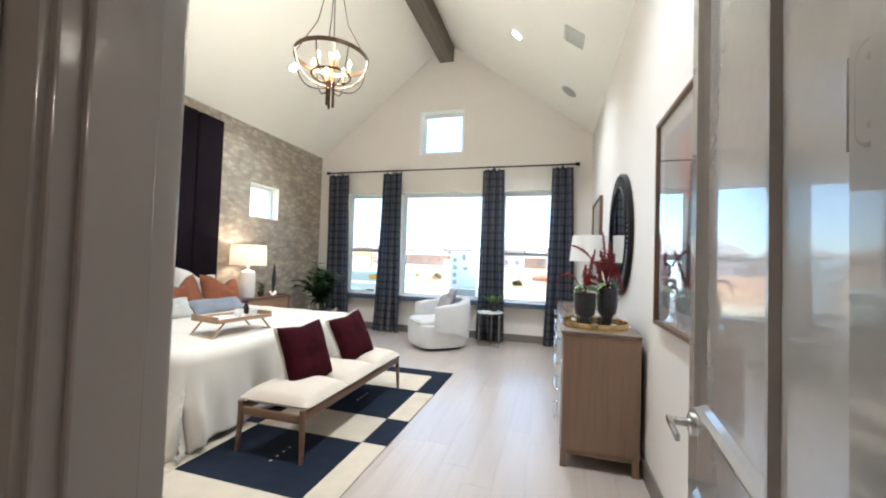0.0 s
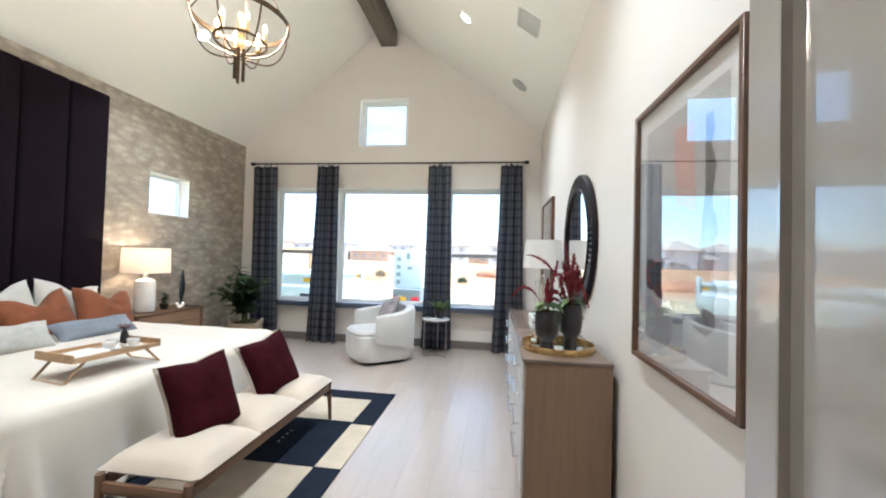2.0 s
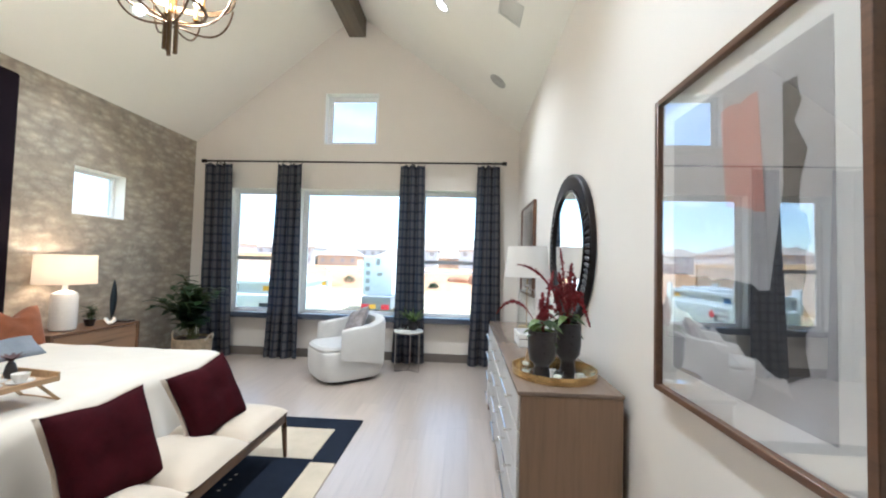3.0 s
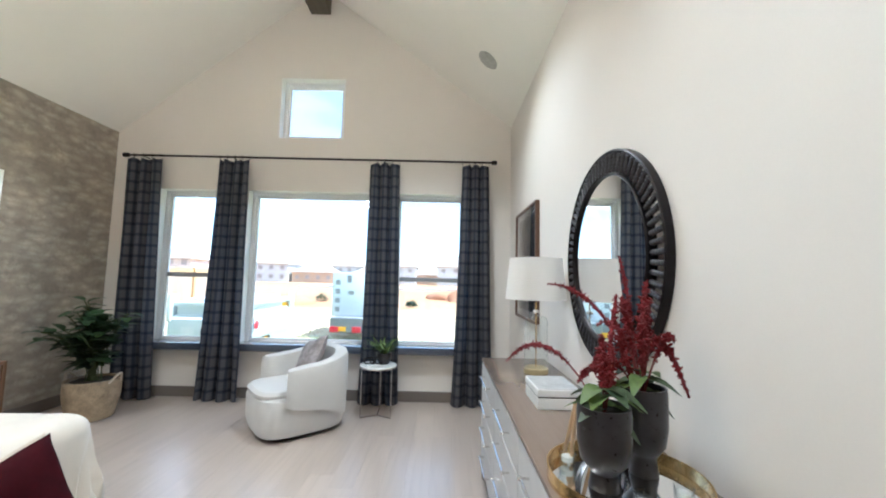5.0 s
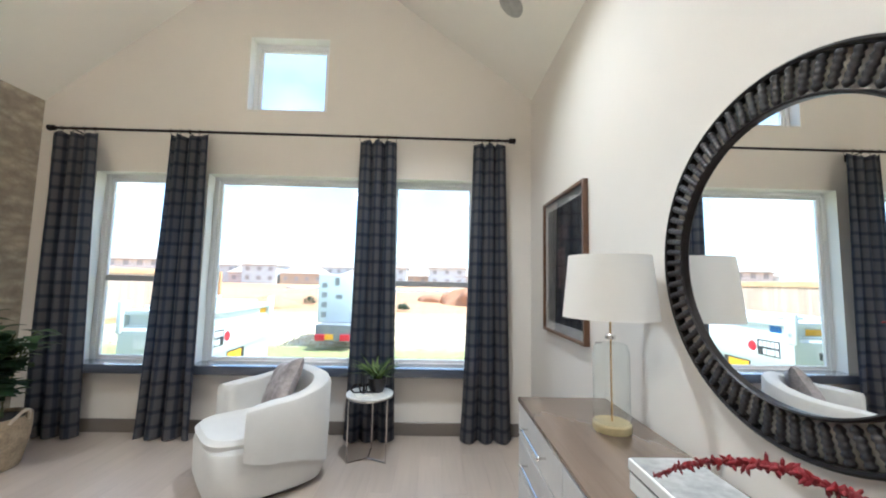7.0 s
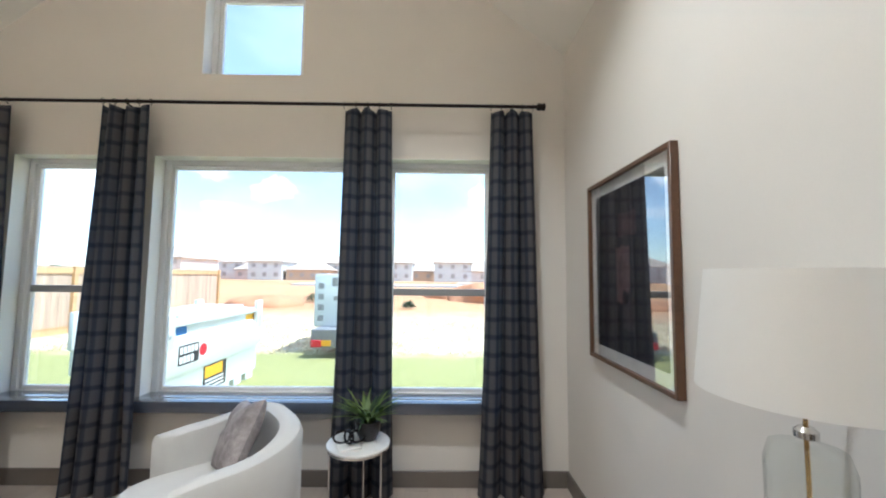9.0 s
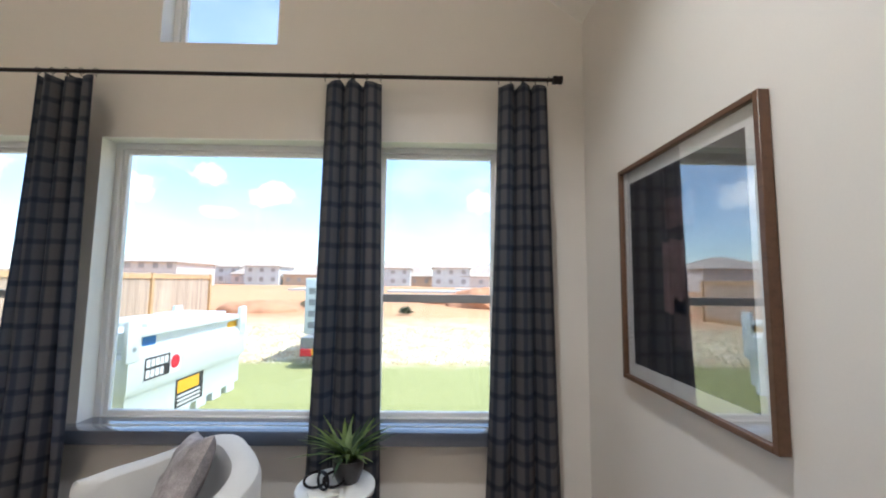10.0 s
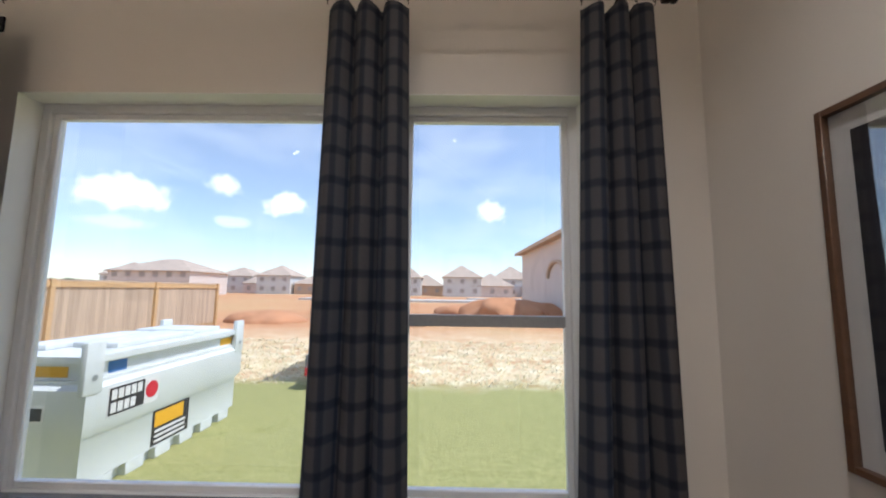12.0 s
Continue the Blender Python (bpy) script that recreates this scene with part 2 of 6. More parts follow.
def wallpaper():
    """Grey-beige wallcovering with mottled, brushed leaf-like marks in relief."""
    m, nt, N, L, bsdf = tree("mottled_wallcovering")
    a = noise_node(nt, 4.5, 6, 0.75)
    tc, mp, v = N.new("ShaderNodeTexCoord"), N.new("ShaderNodeMapping"), N.new("ShaderNodeTexVoronoi")
    mp.inputs["Rotation"].default_value = (radians(35), 0, 0)
    mp.inputs["Scale"].default_value = (1, 1.0, 2.4)
    v.inputs["Scale"].default_value = 6.0
    v.feature = "F1"
    ad = N.new("ShaderNodeVectorMath")
    ad.operation = "MULTIPLY_ADD"
    ad.inputs[1].default_value = (0.25, 0.25, 0.25)
    L.new(tc.outputs["Object"], mp.inputs[0])
    L.new(a.outputs["Color"], ad.inputs[0])
    L.new(mp.outputs[0], ad.inputs[2])
    L.new(ad.outputs[0], v.inputs["Vector"])
    r = ramp(nt, v.outputs["Distance"], [(0.05, (0.52, 0.475, 0.395)), (0.3, (0.43, 0.385, 0.315)), (0.65, (0.33, 0.29, 0.235))])
    r2 = ramp(nt, a.outputs[0], [(0.35, (0.76, 0.76, 0.77)), (0.65, (1.16, 1.14, 1.1))])
    mx = N.new("ShaderNodeMix")
    mx.data_type, mx.blend_type = "RGBA", "MULTIPLY"
    mx.inputs[0].default_value = 1.0
    L.new(r.outputs[0], mx.inputs[6])
    L.new(r2.outputs[0], mx.inputs[7])
    L.new(mx.outputs[2], bsdf.inputs["Base Color"])
    bsdf.inputs["Roughness"].default_value = 0.5
    b = N.new("ShaderNodeBump")
    b.inputs["Strength"].default_value, b.inputs["Distance"].default_value = 0.3, 0.004
    L.new(v.outputs["Distance"], b.inputs["Height"])
    L.new(b.outputs[0], bsdf.inputs["Normal"])
    return m


def ground_mat():
    """Lawn near the house, then straw-coloured stubble, then bare red soil."""
    m, nt, N, L, bsdf = tree("yard_ground")
    geo = N.new("ShaderNodeNewGeometry")
    sp = N.new("ShaderNodeSeparateXYZ")
    L.new(geo.outputs["Position"], sp.inputs[0])
    w = noise_node(nt, 0.5, 4, 0.6)
    f = noise_node(nt, 18, 5, 0.7)
    big = noise_node(nt, 0.06, 4, 0.6)
    y = math_node(nt, "ADD", sp.outputs[1], math_node(nt, "MULTIPLY", math_node(nt, "SUBTRACT", w.outputs[0], 0.5), 2.2))
    grass = ramp(nt, f.outputs[0], [(0.3, (0.23, 0.235, 0.075)), (0.7, (0.40, 0.385, 0.15))])
    clump = noise_node(nt, 2.2, 6, 0.75)
    straw = ramp(nt, clump.outputs[0], [(0.36, (0.50, 0.27, 0.13)), (0.48, (0.66, 0.52, 0.32)), (0.6, (0.80, 0.72, 0.52))])
    soil = ramp(nt, big.outputs[0], [(0.35, (0.50, 0.22, 0.10)), (0.6, (0.54, 0.32, 0.15)), (0.75, (0.42, 0.32, 0.14))])
    out = grass.outputs[0]
    for src, edge, soft in ((straw, 14.6, 0.5), (soil, 21.5, 4.0)):
        k = N.new("ShaderNodeMapRange")
        k.inputs[1].default_value, k.inputs[2].default_value = edge - soft, edge + soft
        L.new(y, k.inputs[0])
        mx = N.new("ShaderNodeMix")
        mx.data_type = "RGBA"
        L.new(k.outputs[0], mx.inputs[0])
        L.new(out, mx.inputs[6])
        L.new(src.outputs[0], mx.inputs[7])
        out = mx.outputs[2]
    L.new(out, bsdf.inputs["Base Color"])
    bsdf.inputs["Roughness"].default_value = 0.95
    b = N.new("ShaderNodeBump")
    b.inputs["Strength"].default_value, b.inputs["Distance"].default_value = 0.6, 0.04
    L.new(f.outputs[0], b.inputs["Height"])
    L.new(b.outputs[0], bsdf.inputs["Normal"])
    return m


WALL = surface("wall_paint", (0.74, 0.70, 0.65), 0.6, vary=0.02, big=1.2, fine=140, bump=0.12, dist=0.001)
CEIL = surface("ceiling_paint", (0.87, 0.85, 0.79), 0.75, vary=0.02, big=0.9, fine=160, bump=0.15, dist=0.001)
TRIM = surface("greige_gloss_paint", (0.37, 0.34, 0.31), 0.20, vary=0.03, big=3, fine=30, bump=0.0, coat=0.9)
BASEB = surface("taupe_trim_paint", (0.17, 0.145, 0.125), 0.4, vary=0.06, big=4, fine=50, bump=0.05)
LEDGE = surface("slate_paint", (0.075, 0.088, 0.12), 0.2, vary=0.06, big=4, fine=60, bump=0.03, coat=1.0, spec=0.8)
VINYL = surface("white_vinyl", (0.84, 0.85, 0.86), 0.35, vary=0.02, big=4, fine=80, bump=0.03)
# whiter than the wall paint: skylight on the linings is put into the colour
REVEAL = surface("skylit_reveal_paint", (0.86, 0.86, 0.84), 0.6, vary=0.02, big=2, fine=120, bump=0.1, dist=0.001)
BLACK = surface("black_iron", (0.018, 0.015, 0.016), 0.4, 0.7, vary=0.2, big=8, fine=90, bump=0.1)
BRONZE = surface("aged_bronze", (0.13, 0.085, 0.05), 0.35, 0.9, vary=0.2, big=20, fine=120, bump=0.1)
GOLD = surface("brushed_gold", (0.72, 0.50, 0.22), 0.25, 1.0, vary=0.1, big=12, fine=150, bump=0.05)
CHROME = surface("polished_nickel", (0.72, 0.70, 0.68), 0.15, 1.0, vary=0.05, big=12, fine=150, bump=0.03)
CREAM = surface("cream_linen", (0.53, 0.455, 0.365), 0.9, vary=0.05, big=3, fine=420, bump=0.3, sheen=0.3)
COVER = surface("ivory_coverlet", (0.64, 0.585, 0.505), 0.85, vary=0.04, big=2.5, fine=260, bump=0.3, sheen=0.3)
BOUCLE = surface("white_boucle", (0.61, 0.60, 0.585), 0.95, vary=0.05, big=4, fine=330, bump=0.5, sheen=0.3)
WHITE_CLOTH = surface("white_cotton", (0.62, 0.60, 0.555), 0.9, vary=0.05, big=4, fine=300, bump=0.25, sheen=0.2)
RUST = surface("rust_velvet", (0.25, 0.088, 0.038), 0.8, vary=0.16, big=7, fine=240, bump=0.25, sheen=0.1, spec=0.15)
BURG = surface("burgundy_velvet", (0.033, 0.002, 0.005), 0.85, vary=0.3, big=6, fine=240, bump=0.25, sheen=0.0, spec=0.1)
GREYC = surface("pale_grey_weave", (0.46, 0.45, 0.42), 0.9, vary=0.12, big=14, fine=240, bump=0.4, sheen=0.2)
BLUEG = surface("blue_grey_weave", (0.22, 0.24, 0.28), 0.9, vary=0.12, big=9, fine=240, bump=0.35)
PLUM = surface("aubergine_velvet", (0.010, 0.006, 0.010), 0.85, vary=0.15, big=3, fine=260, bump=0.2, sheen=0.0, spec=0.1)
NAVY = surface("navy_wool", (0.015, 0.019, 0.031), 0.95, vary=0.18, big=5, fine=320, bump=0.5, spec=0.1)
SAND = surface("sand_wool", (0.50, 0.43, 0.33), 0.95, vary=0.08, big=5, fine=320, bump=0.5)
WALNUT = wood("walnut_wood", (0.15, 0.08, 0.042), 0.4, 1, 30)
WALNUT_V = wood("walnut_upright", (0.15, 0.08, 0.042), 0.4, 2, 30)
DRESS = wood("dresser_wood", (0.235, 0.15, 0.092), 0.4, 2, 40, 0.2)
DRESS_T = wood("dresser_top_wood", (0.20, 0.15, 0.115), 0.2, 1, 40, 0.2)
# drawer lacquer paled in its colour to imitate the windows reflecting off it
DRAWER = surface("window_sheen_lacquer", (0.56, 0.55, 0.54), 0.35, vary=0.05, big=8, fine=60, bump=0.06)
OAK = wood("pale_oak", (0.44, 0.29, 0.16), 0.5, 1, 30)
BEAM = wood("weathered_beam", (0.16, 0.135, 0.10), 0.7, 1, 16, 0.4)
PLANK = wood("floor_plank", (0.47, 0.40, 0.345), 0.3, 1, 22, 0.13, per_object=0.045, bump=0.03, coat=0.6)
PLANK.node_tree.nodes["Principled BSDF"].inputs["Coat Roughness"].default_value = 0.28
FENCE = wood("fence_board", (0.52, 0.40, 0.29), 0.8, 2, 14, 0.3, per_object=0.15)
MARBLE = surface("white_marble", (0.78, 0.77, 0.75), 0.2, vary=0.06, big=6, fine=20, bump=0.0)
LEAF = surface("dark_leaf", (0.035, 0.075, 0.025), 0.45, vary=0.4, big=9, fine=60, bump=0.1, trans=0.2)
LEAF2 = surface("fresh_leaf", (0.15, 0.215, 0.06), 0.5, vary=0.3, big=12, fine=80, bump=0.1, trans=0.25)
LEAF3 = surface("dull_leaf", (0.055, 0.085, 0.035), 0.5, vary=0.4, big=12, fine=80, bump=0.15, trans=0.15)
ROSEG = surface("rose_grey_weave", (0.40, 0.36, 0.36), 0.9, vary=0.35, big=14, fine=200, bump=0.2)
RED = surface("crimson_blossom", (0.19, 0.003, 0.008), 0.7, vary=0.35, big=40, fine=200, bump=0.3)
CERAM = surface("charcoal_ceramic", (0.026, 0.022, 0.024), 0.3, vary=0.25, big=12, fine=60, bump=0.1)
WCERAM = surface("white_ceramic", (0.78, 0.77, 0.74), 0.25, vary=0.03, big=8, fine=60, bump=0.03)
BASKET = surface("seagrass_weave", (0.38, 0.30, 0.20), 0.85, vary=0.3, big=10, fine=70, bump=0.5, dist=0.004)
SOIL = surface("potting_soil", (0.03, 0.022, 0.015), 0.95, vary=0.4, big=30, fine=120, bump=0.6)
SHADE = surface("lamp_shade_linen", (0.88, 0.86, 0.83), 0.9, vary=0.02, big=6, fine=300, bump=0.2, trans=0.38)
PAPER = surface("paper_white", (0.74, 0.73, 0.71), 0.7, vary=0.02, big=5, fine=90, bump=0.03)
TANK = surface("white_steel_paint", (0.70, 0.73, 0.73), 0.35, vary=0.05, big=1.5, fine=30, bump=0.05)
STEEL = surface("galvanised_steel", (0.40, 0.43, 0.46), 0.45, 0.6, vary=0.15, big=8, fine=60, bump=0.1)
RUBBER = surface("black_rubber", (0.02, 0.02, 0.02), 0.8, vary=0.2, big=8, fine=60, bump=0.2)
MIRROR = surface("mirror_silver", (0.90, 0.91, 0.91), 0.02, 1.0, vary=0.005, big=2, fine=2, bump=0)
MIRROR.node_tree.nodes["Principled BSDF"].inputs["Roughness"].default_value = 0.0
for lk in list(MIRROR.node_tree.nodes["Principled BSDF"].inputs["Roughness"].links):
    MIRROR.node_tree.links.remove(lk)
GLASS = glass()
# grey tint added to lower the yard's brightness as seen through the panes
WGLASS = glass("dimming_window_glass", (0.875, 0.88, 0.868), 0.04)
PGLASS = glass("picture_glass", (1, 1, 1), 0.17)
BULB = glow("lit_bulb", (1.0, 0.72, 0.42), 6.0)


# ---- shapes ----
def box(bm, x0, x1, y0, y1, z0, z1, bevel=0.0, seg=2, m=None):
    t = bmesh.new()
    bmesh.ops.create_cube(t, size=1)
    for v in t.verts:
        v.co = Vector(((x0 + x1) / 2 + v.co.x * (x1 - x0), (y0 + y1) / 2 + v.co.y * (y1 - y0), (z0 + z1) / 2 + v.co.z * (z1 - z0)))
    if bevel:
        bmesh.ops.bevel(t, geom=t.edges[:], offset=bevel, segments=seg, profile=0.5, affect="EDGES")
    return merge(bm, t, m)


def merge(bm, t, m=None):
    if m is not None:
        bmesh.ops.transform(t, matrix=m, verts=t.verts[:])
    me = bpy.data.meshes.new("t")
    t.to_mesh(me)
    t.free()
    bm.from_mesh(me)
    bpy.data.meshes.remove(me)
    return bm


def lathe(bm, profile, seg=32, m=None, cap=True):
    """A body of revolution round z: profile is (radius, z) from bottom to top."""
    t = bmesh.new()
    rings = []
    for r, z in profile:
        rings.append([t.verts.new((r * math.cos(2 * math.pi * i / seg), r * math.sin(2 * math.pi * i / seg), z)) for i in range(seg)])
    for a, b in zip(rings, rings[1:]):
        for i in range(seg):
            t.faces.new((a[i], a[(i + 1) % seg], b[(i + 1) % seg], b[i]))
    if cap:
        t.faces.new(rings[0][::-1])
        t.faces.new(rings[-1])
    return merge(bm, t, m)


def tube(bm, pts, r, seg=8, radii=None, closed=False):
    """A round bar along points."""
    pts = [Vector(p) for p in pts]
    rings = []
    n = len(pts)
    up = Vector((0, 0, 1))
    for i, p in enumerate(pts):
        a = pts[(i - 1) % n] if closed or i else p
        b = pts[(i + 1) % n] if closed or i < n - 1 else p
        d = (b - a).normalized()
        s = d.cross(up)
        s = s.normalized() if s.length > 1e-3 else Vector((1, 0, 0))
        u = s.cross(d).normalized()
        rr = radii[i] if radii else r
        rings.append([bm.verts.new(p + s * rr * math.cos(2 * math.pi * k / seg) + u * rr * math.sin(2 * math.pi * k / seg)) for k in range(seg)])
    pairs = list(zip(rings, rings[1:])) + ([(rings[-1], rings[0])] if closed else [])
    for a, b in pairs:
        for k in range(seg):
            bm.faces.new((a[k], a[(k + 1) % seg], b[(k + 1) % seg], b[k]))
    if not closed:
        bm.faces.new(rings[0][::-1])
        bm.faces.new(rings[-1])
    return bm


def blob(bm, x, y, z, rx, ry, rz, sub=1, jitter=0.0, rnd=random):
    t = bmesh.new()
    bmesh.ops.create_icosphere(t, subdivisions=sub, radius=1)
    for v in t.verts:
        k = 1 + jitter * rnd.uniform(-1, 1)
        v.co = Vector((x + v.co.x * rx * k, y + v.co.y * ry * k, z + v.co.z * rz * k))
    return merge(bm, t)


def pillow_mesh(bm, w, h, d, n=22, seed=1, pinch=0.09, dent=0.0):
    """A stuffed cushion standing in the x-z plane, with pulled-out corners and soft creases."""
    front, back = {}, {}
    for i in range(n + 1):
        for j in range(n + 1):
            u, v = 2 * i / n - 1, 2 * j / n - 1
            edge = (1 - abs(u) ** 2.6) * (1 - abs(v) ** 2.6)
            th = d / 2 * max(edge, 0) ** 0.42
            k = 1 - pinch * (1 - abs(u)) ** 0.7 * abs(v) ** 3
            k2 = 1 - pinch * (1 - abs(v)) ** 0.7 * abs(u) ** 3
            x, z = w / 2 * u * k2, h / 2 * v * k - dent * h * math.exp(-((u - 0.08) / 0.38) ** 2) * max(v + 0.2, 0) ** 1.6
            cr = (noise.noise(Vector((u * 2.2, v * 2.2, seed))) * 0.10 + noise.noise(Vector((u * 5, v * 5, seed + 9))) * 0.04) * d * edge
            front[i, j] = bm.verts.new((x, -th + cr - 0.002, z))
            back[i, j] = front[i, j] if i in (0, n) or j in (0, n) else bm.verts.new((x, th + cr, z))
    for i in range(n):
        for j in range(n):
            bm.faces.new((front[i, j], front[i + 1, j], front[i + 1, j + 1], front[i, j + 1]))
            bm.faces.new((back[i, j], back[i, j + 1], back[i + 1, j + 1], back[i + 1, j]))
    return bm


def leaf_mesh(bm, base, way, length, width, bend=0.3, fold=0.15, seg=5, up=Vector((0, 0, 1))):
    way = Vector(way).normalized()
    s = way.cross(up)
    s = s.normalized() if s.length > 1e-3 else Vector((1, 0, 0))
    n = s.cross(way).normalized()
    prev = None
    for i in range(seg + 1):
        t = i / seg
        c = Vector(base) + way * length * t - n * bend * length * t * t
        wd = width * math.sin(math.pi * min(max(t, 0.03), 0.97)) ** 0.8 * (1 - 0.35 * t)
        row = [bm.verts.new(c - s * wd / 2 + n * fold * wd), bm.verts.new(c), bm.verts.new(c + s * wd / 2 + n * fold * wd)]
        if prev:
            bm.faces.new((prev[0], prev[1], row[1], row[0]))
            bm.faces.new((prev[1], prev[2], row[2], row[1]))
        prev = row
    return bm


OFFSET = {}


def thing(name, at=(0, 0, 0), label="", category="", group="", kind="", rot=0.0, local=False):
    """An empty at the base of a thing. Parts are given in world places unless local."""
    ob = new(name)
    ob.empty_display_size = 0.1
    ob.location = at
    ob.rotation_euler = (0, 0, rot)
    OFFSET[ob] = Vector((0, 0, 0)) if local else Vector(at)
    return tagged(ob, label, category, group, kind)


def part(name, bm, material, parent=None, label="", smooth=True, kind="", category=""):
    off = OFFSET.get(parent, Vector((0, 0, 0)))
    if off.length:
        bmesh.ops.translate(bm, vec=-off, verts=bm.verts[:])
    bmesh.ops.recalc_face_normals(bm, faces=bm.faces[:])
    me = bpy.data.meshes.new(name)
    bm.to_mesh(me)
    bm.free()
    me.materials.append(material)
    if smooth:
        me.polygons.foreach_set("use_smooth", [True] * len(me.polygons))
        me.set_sharp_from_angle(angle=radians(38))
    ob = new(name, me)
    OFFSET[ob] = off
    if parent is not None:
        ob.parent = parent
    return tagged(ob, label, category, "", kind)


def B():
    return bmesh.new()


def setting(name, bm, material, label="", category="", smooth=False):
    return part(name, bm, material, None, label, smooth, "structure", category)


# ---- the shell of the room ----
def wedge(bm, x0, x1, y0, y1, z0, za, zb):
    """A block whose top runs from za at x0 to zb at x1."""
    vs = [bm.verts.new(c) for c in ((x0, y0, z0), (x1, y0, z0), (x1, y1, z0), (x0, y1, z0), (x0, y0, za), (x1, y0, zb), (x1, y1, zb), (x0, y1, za))]
    for f in ((3, 2, 1, 0), (4, 5, 6, 7), (0, 1, 5, 4), (1, 2, 6, 5), (2, 3, 7, 6), (3, 0, 4, 7)):
        bm.faces.new([vs[i] for i in f])


def gable_wall(bm, y0, y1, holes, xa, xb):
    """A wall under the roof slopes, with rectangular holes (x0, x1, z0, z1)."""
    xs = sorted({xa, xb, RIDGE_X, *(h[0] for h in holes), *(h[1] for h in holes)})
    for a, b in zip(xs, xs[1:]):
        mid = (a + b) / 2
        cuts = sorted((h[2], h[3]) for h in holes if h[0] < mid < h[1])
        z = 0.0
        for z0, z1 in cuts:
            if z0 > z:
                wedge(bm, a, b, y0, y1, z, z0, z0)
            z = z1
        wedge(bm, a, b, y0, y1, z, roof_z(a), roof_z(b))


WIN_Z0, WIN_Z1 = 0.62, 2.56
WINDOWS = [(-3.03, -2.15), (-1.905, -0.295), (-0.05, 0.86)]
GABLE_W = (-1.565, -0.735, 3.25, 4.05)
NICHE = (7.19, 7.81, 1.90, 2.43)
DOOR_X0, DOOR_X1, DOOR_H = 0.19, 1.150, 2.44

bm = B()
gable_wall(bm, YF, YF + 0.22, [(a, b, WIN_Z0, WIN_Z1) for a, b in WINDOWS] + [GABLE_W], XL - 0.2, XR + 0.2)
setting("wall_window", bm, WALL, "pale beige painted gable wall with three large windows", "wall")
bm = B()
gable_wall(bm, YN - 0.165, YN, [(DOOR_X0, DOOR_X1, 0.0, DOOR_H)], XL - 0.2, XR + 0.2)
setting("wall_door", bm, WALL, "pale beige painted wall with the bedroom doorway", "wall")
bm = B()
box(bm, XR, XR + 0.15, YN, YF, 0, EAVE_R)
setting("wall_dresser", bm, WALL, "pale warm beige painted wall behind the dresser", "wall")
bm = B()
y0, y1, z0, z1 = NICHE
for c in ((YN, y0, 0, EAVE_L), (y1, YF, 0, EAVE_L), (y0, y1, 0, z0), (y0, y1, z1, EAVE_L)):
    box(bm, XL - 0.2, XL, *c)
setting("wall_bed", bm, wallpaper(), "accent wall in mottled grey-beige wallcovering behind the bed", "wall")

bm = B()
for xa, xb in ((XL - 0.25, RIDGE_X), (RIDGE_X, XR + 0.25)):
    za, zb = (roof_z(x) for x in (xa, xb))
    vs = [bm.verts.new(c) for c in ((xa, YN - 0.2, za), (xb, YN - 0.2, zb), (xb, YF + 0.25, zb), (xa, YF + 0.25, za), (xa, YN - 0.2, za + 0.15), (xb, YN - 0.2, zb + 0.15), (xb, YF + 0.25, zb + 0.15), (xa, YF + 0.25, za + 0.15))]
    for f in ((3, 2, 1, 0), (4, 5, 6, 7), (0, 1, 5, 4), (1, 2, 6, 5), (2, 3, 7, 6), (3, 0, 4, 7)):
        bm.faces.new([vs[i] for i in f])
setting("ceiling", bm, CEIL, "vaulted off-white ceiling rising to a ridge", "ceiling")

# hall behind the camera
bm = B()
for c in ((-1.3, -1.15, -0.6, YN - 0.165, 0, 2.75), (XR, XR + 0.15, -0.6, YN - 0.165, 0, 2.75), (-1.3, XR + 0.15, -0.75, -0.6, 0, 2.75)):
    box(bm, *c)
setting("wall_hall", bm, WALL, "plain beige hall wall", "wall")
bm = B()
box(bm, -1.3, XR + 0.15, -0.75, YN - 0.165, 2.75, 2.85)
setting("ceiling_hall", bm, CEIL, "plain hall ceiling", "ceiling")

floor = thing("floor", (0, 0, 0), "pale oak plank floor", "floor", kind="structure")
bm = B()
box(bm, XL - 0.2, XR + 0.2, -0.75, YF + 0.2, -0.12, -0.008)
part("subfloor", bm, surface("joint_dark", (0.24, 0.19, 0.15), 0.8), floor, smooth=False)

# beam along the ridge
bm = B()
box(bm, RIDGE_X - 0.13, RIDGE_X + 0.13, YN, YF - 0.002, 4.93, 5.24, 0.008, 1)
setting("beam", bm, BEAM, "weathered grey-brown timber ridge beam", "beam")

# baseboards
bm = B()
for c in ((XL, XR - 0.016, YF - 0.016, YF), (XR - 0.016, XR, YN, YF), (XL, XL + 0.016, YN, YF - 0.016), (XL + 0.016, DOOR_X0 - 0.1, YN, YN + 0.016)):
    box(bm, *c, 0.0, 0.125, 0.004, 1)
setting("baseboard", bm, BASEB, "taupe painted baseboard", "baseboard")


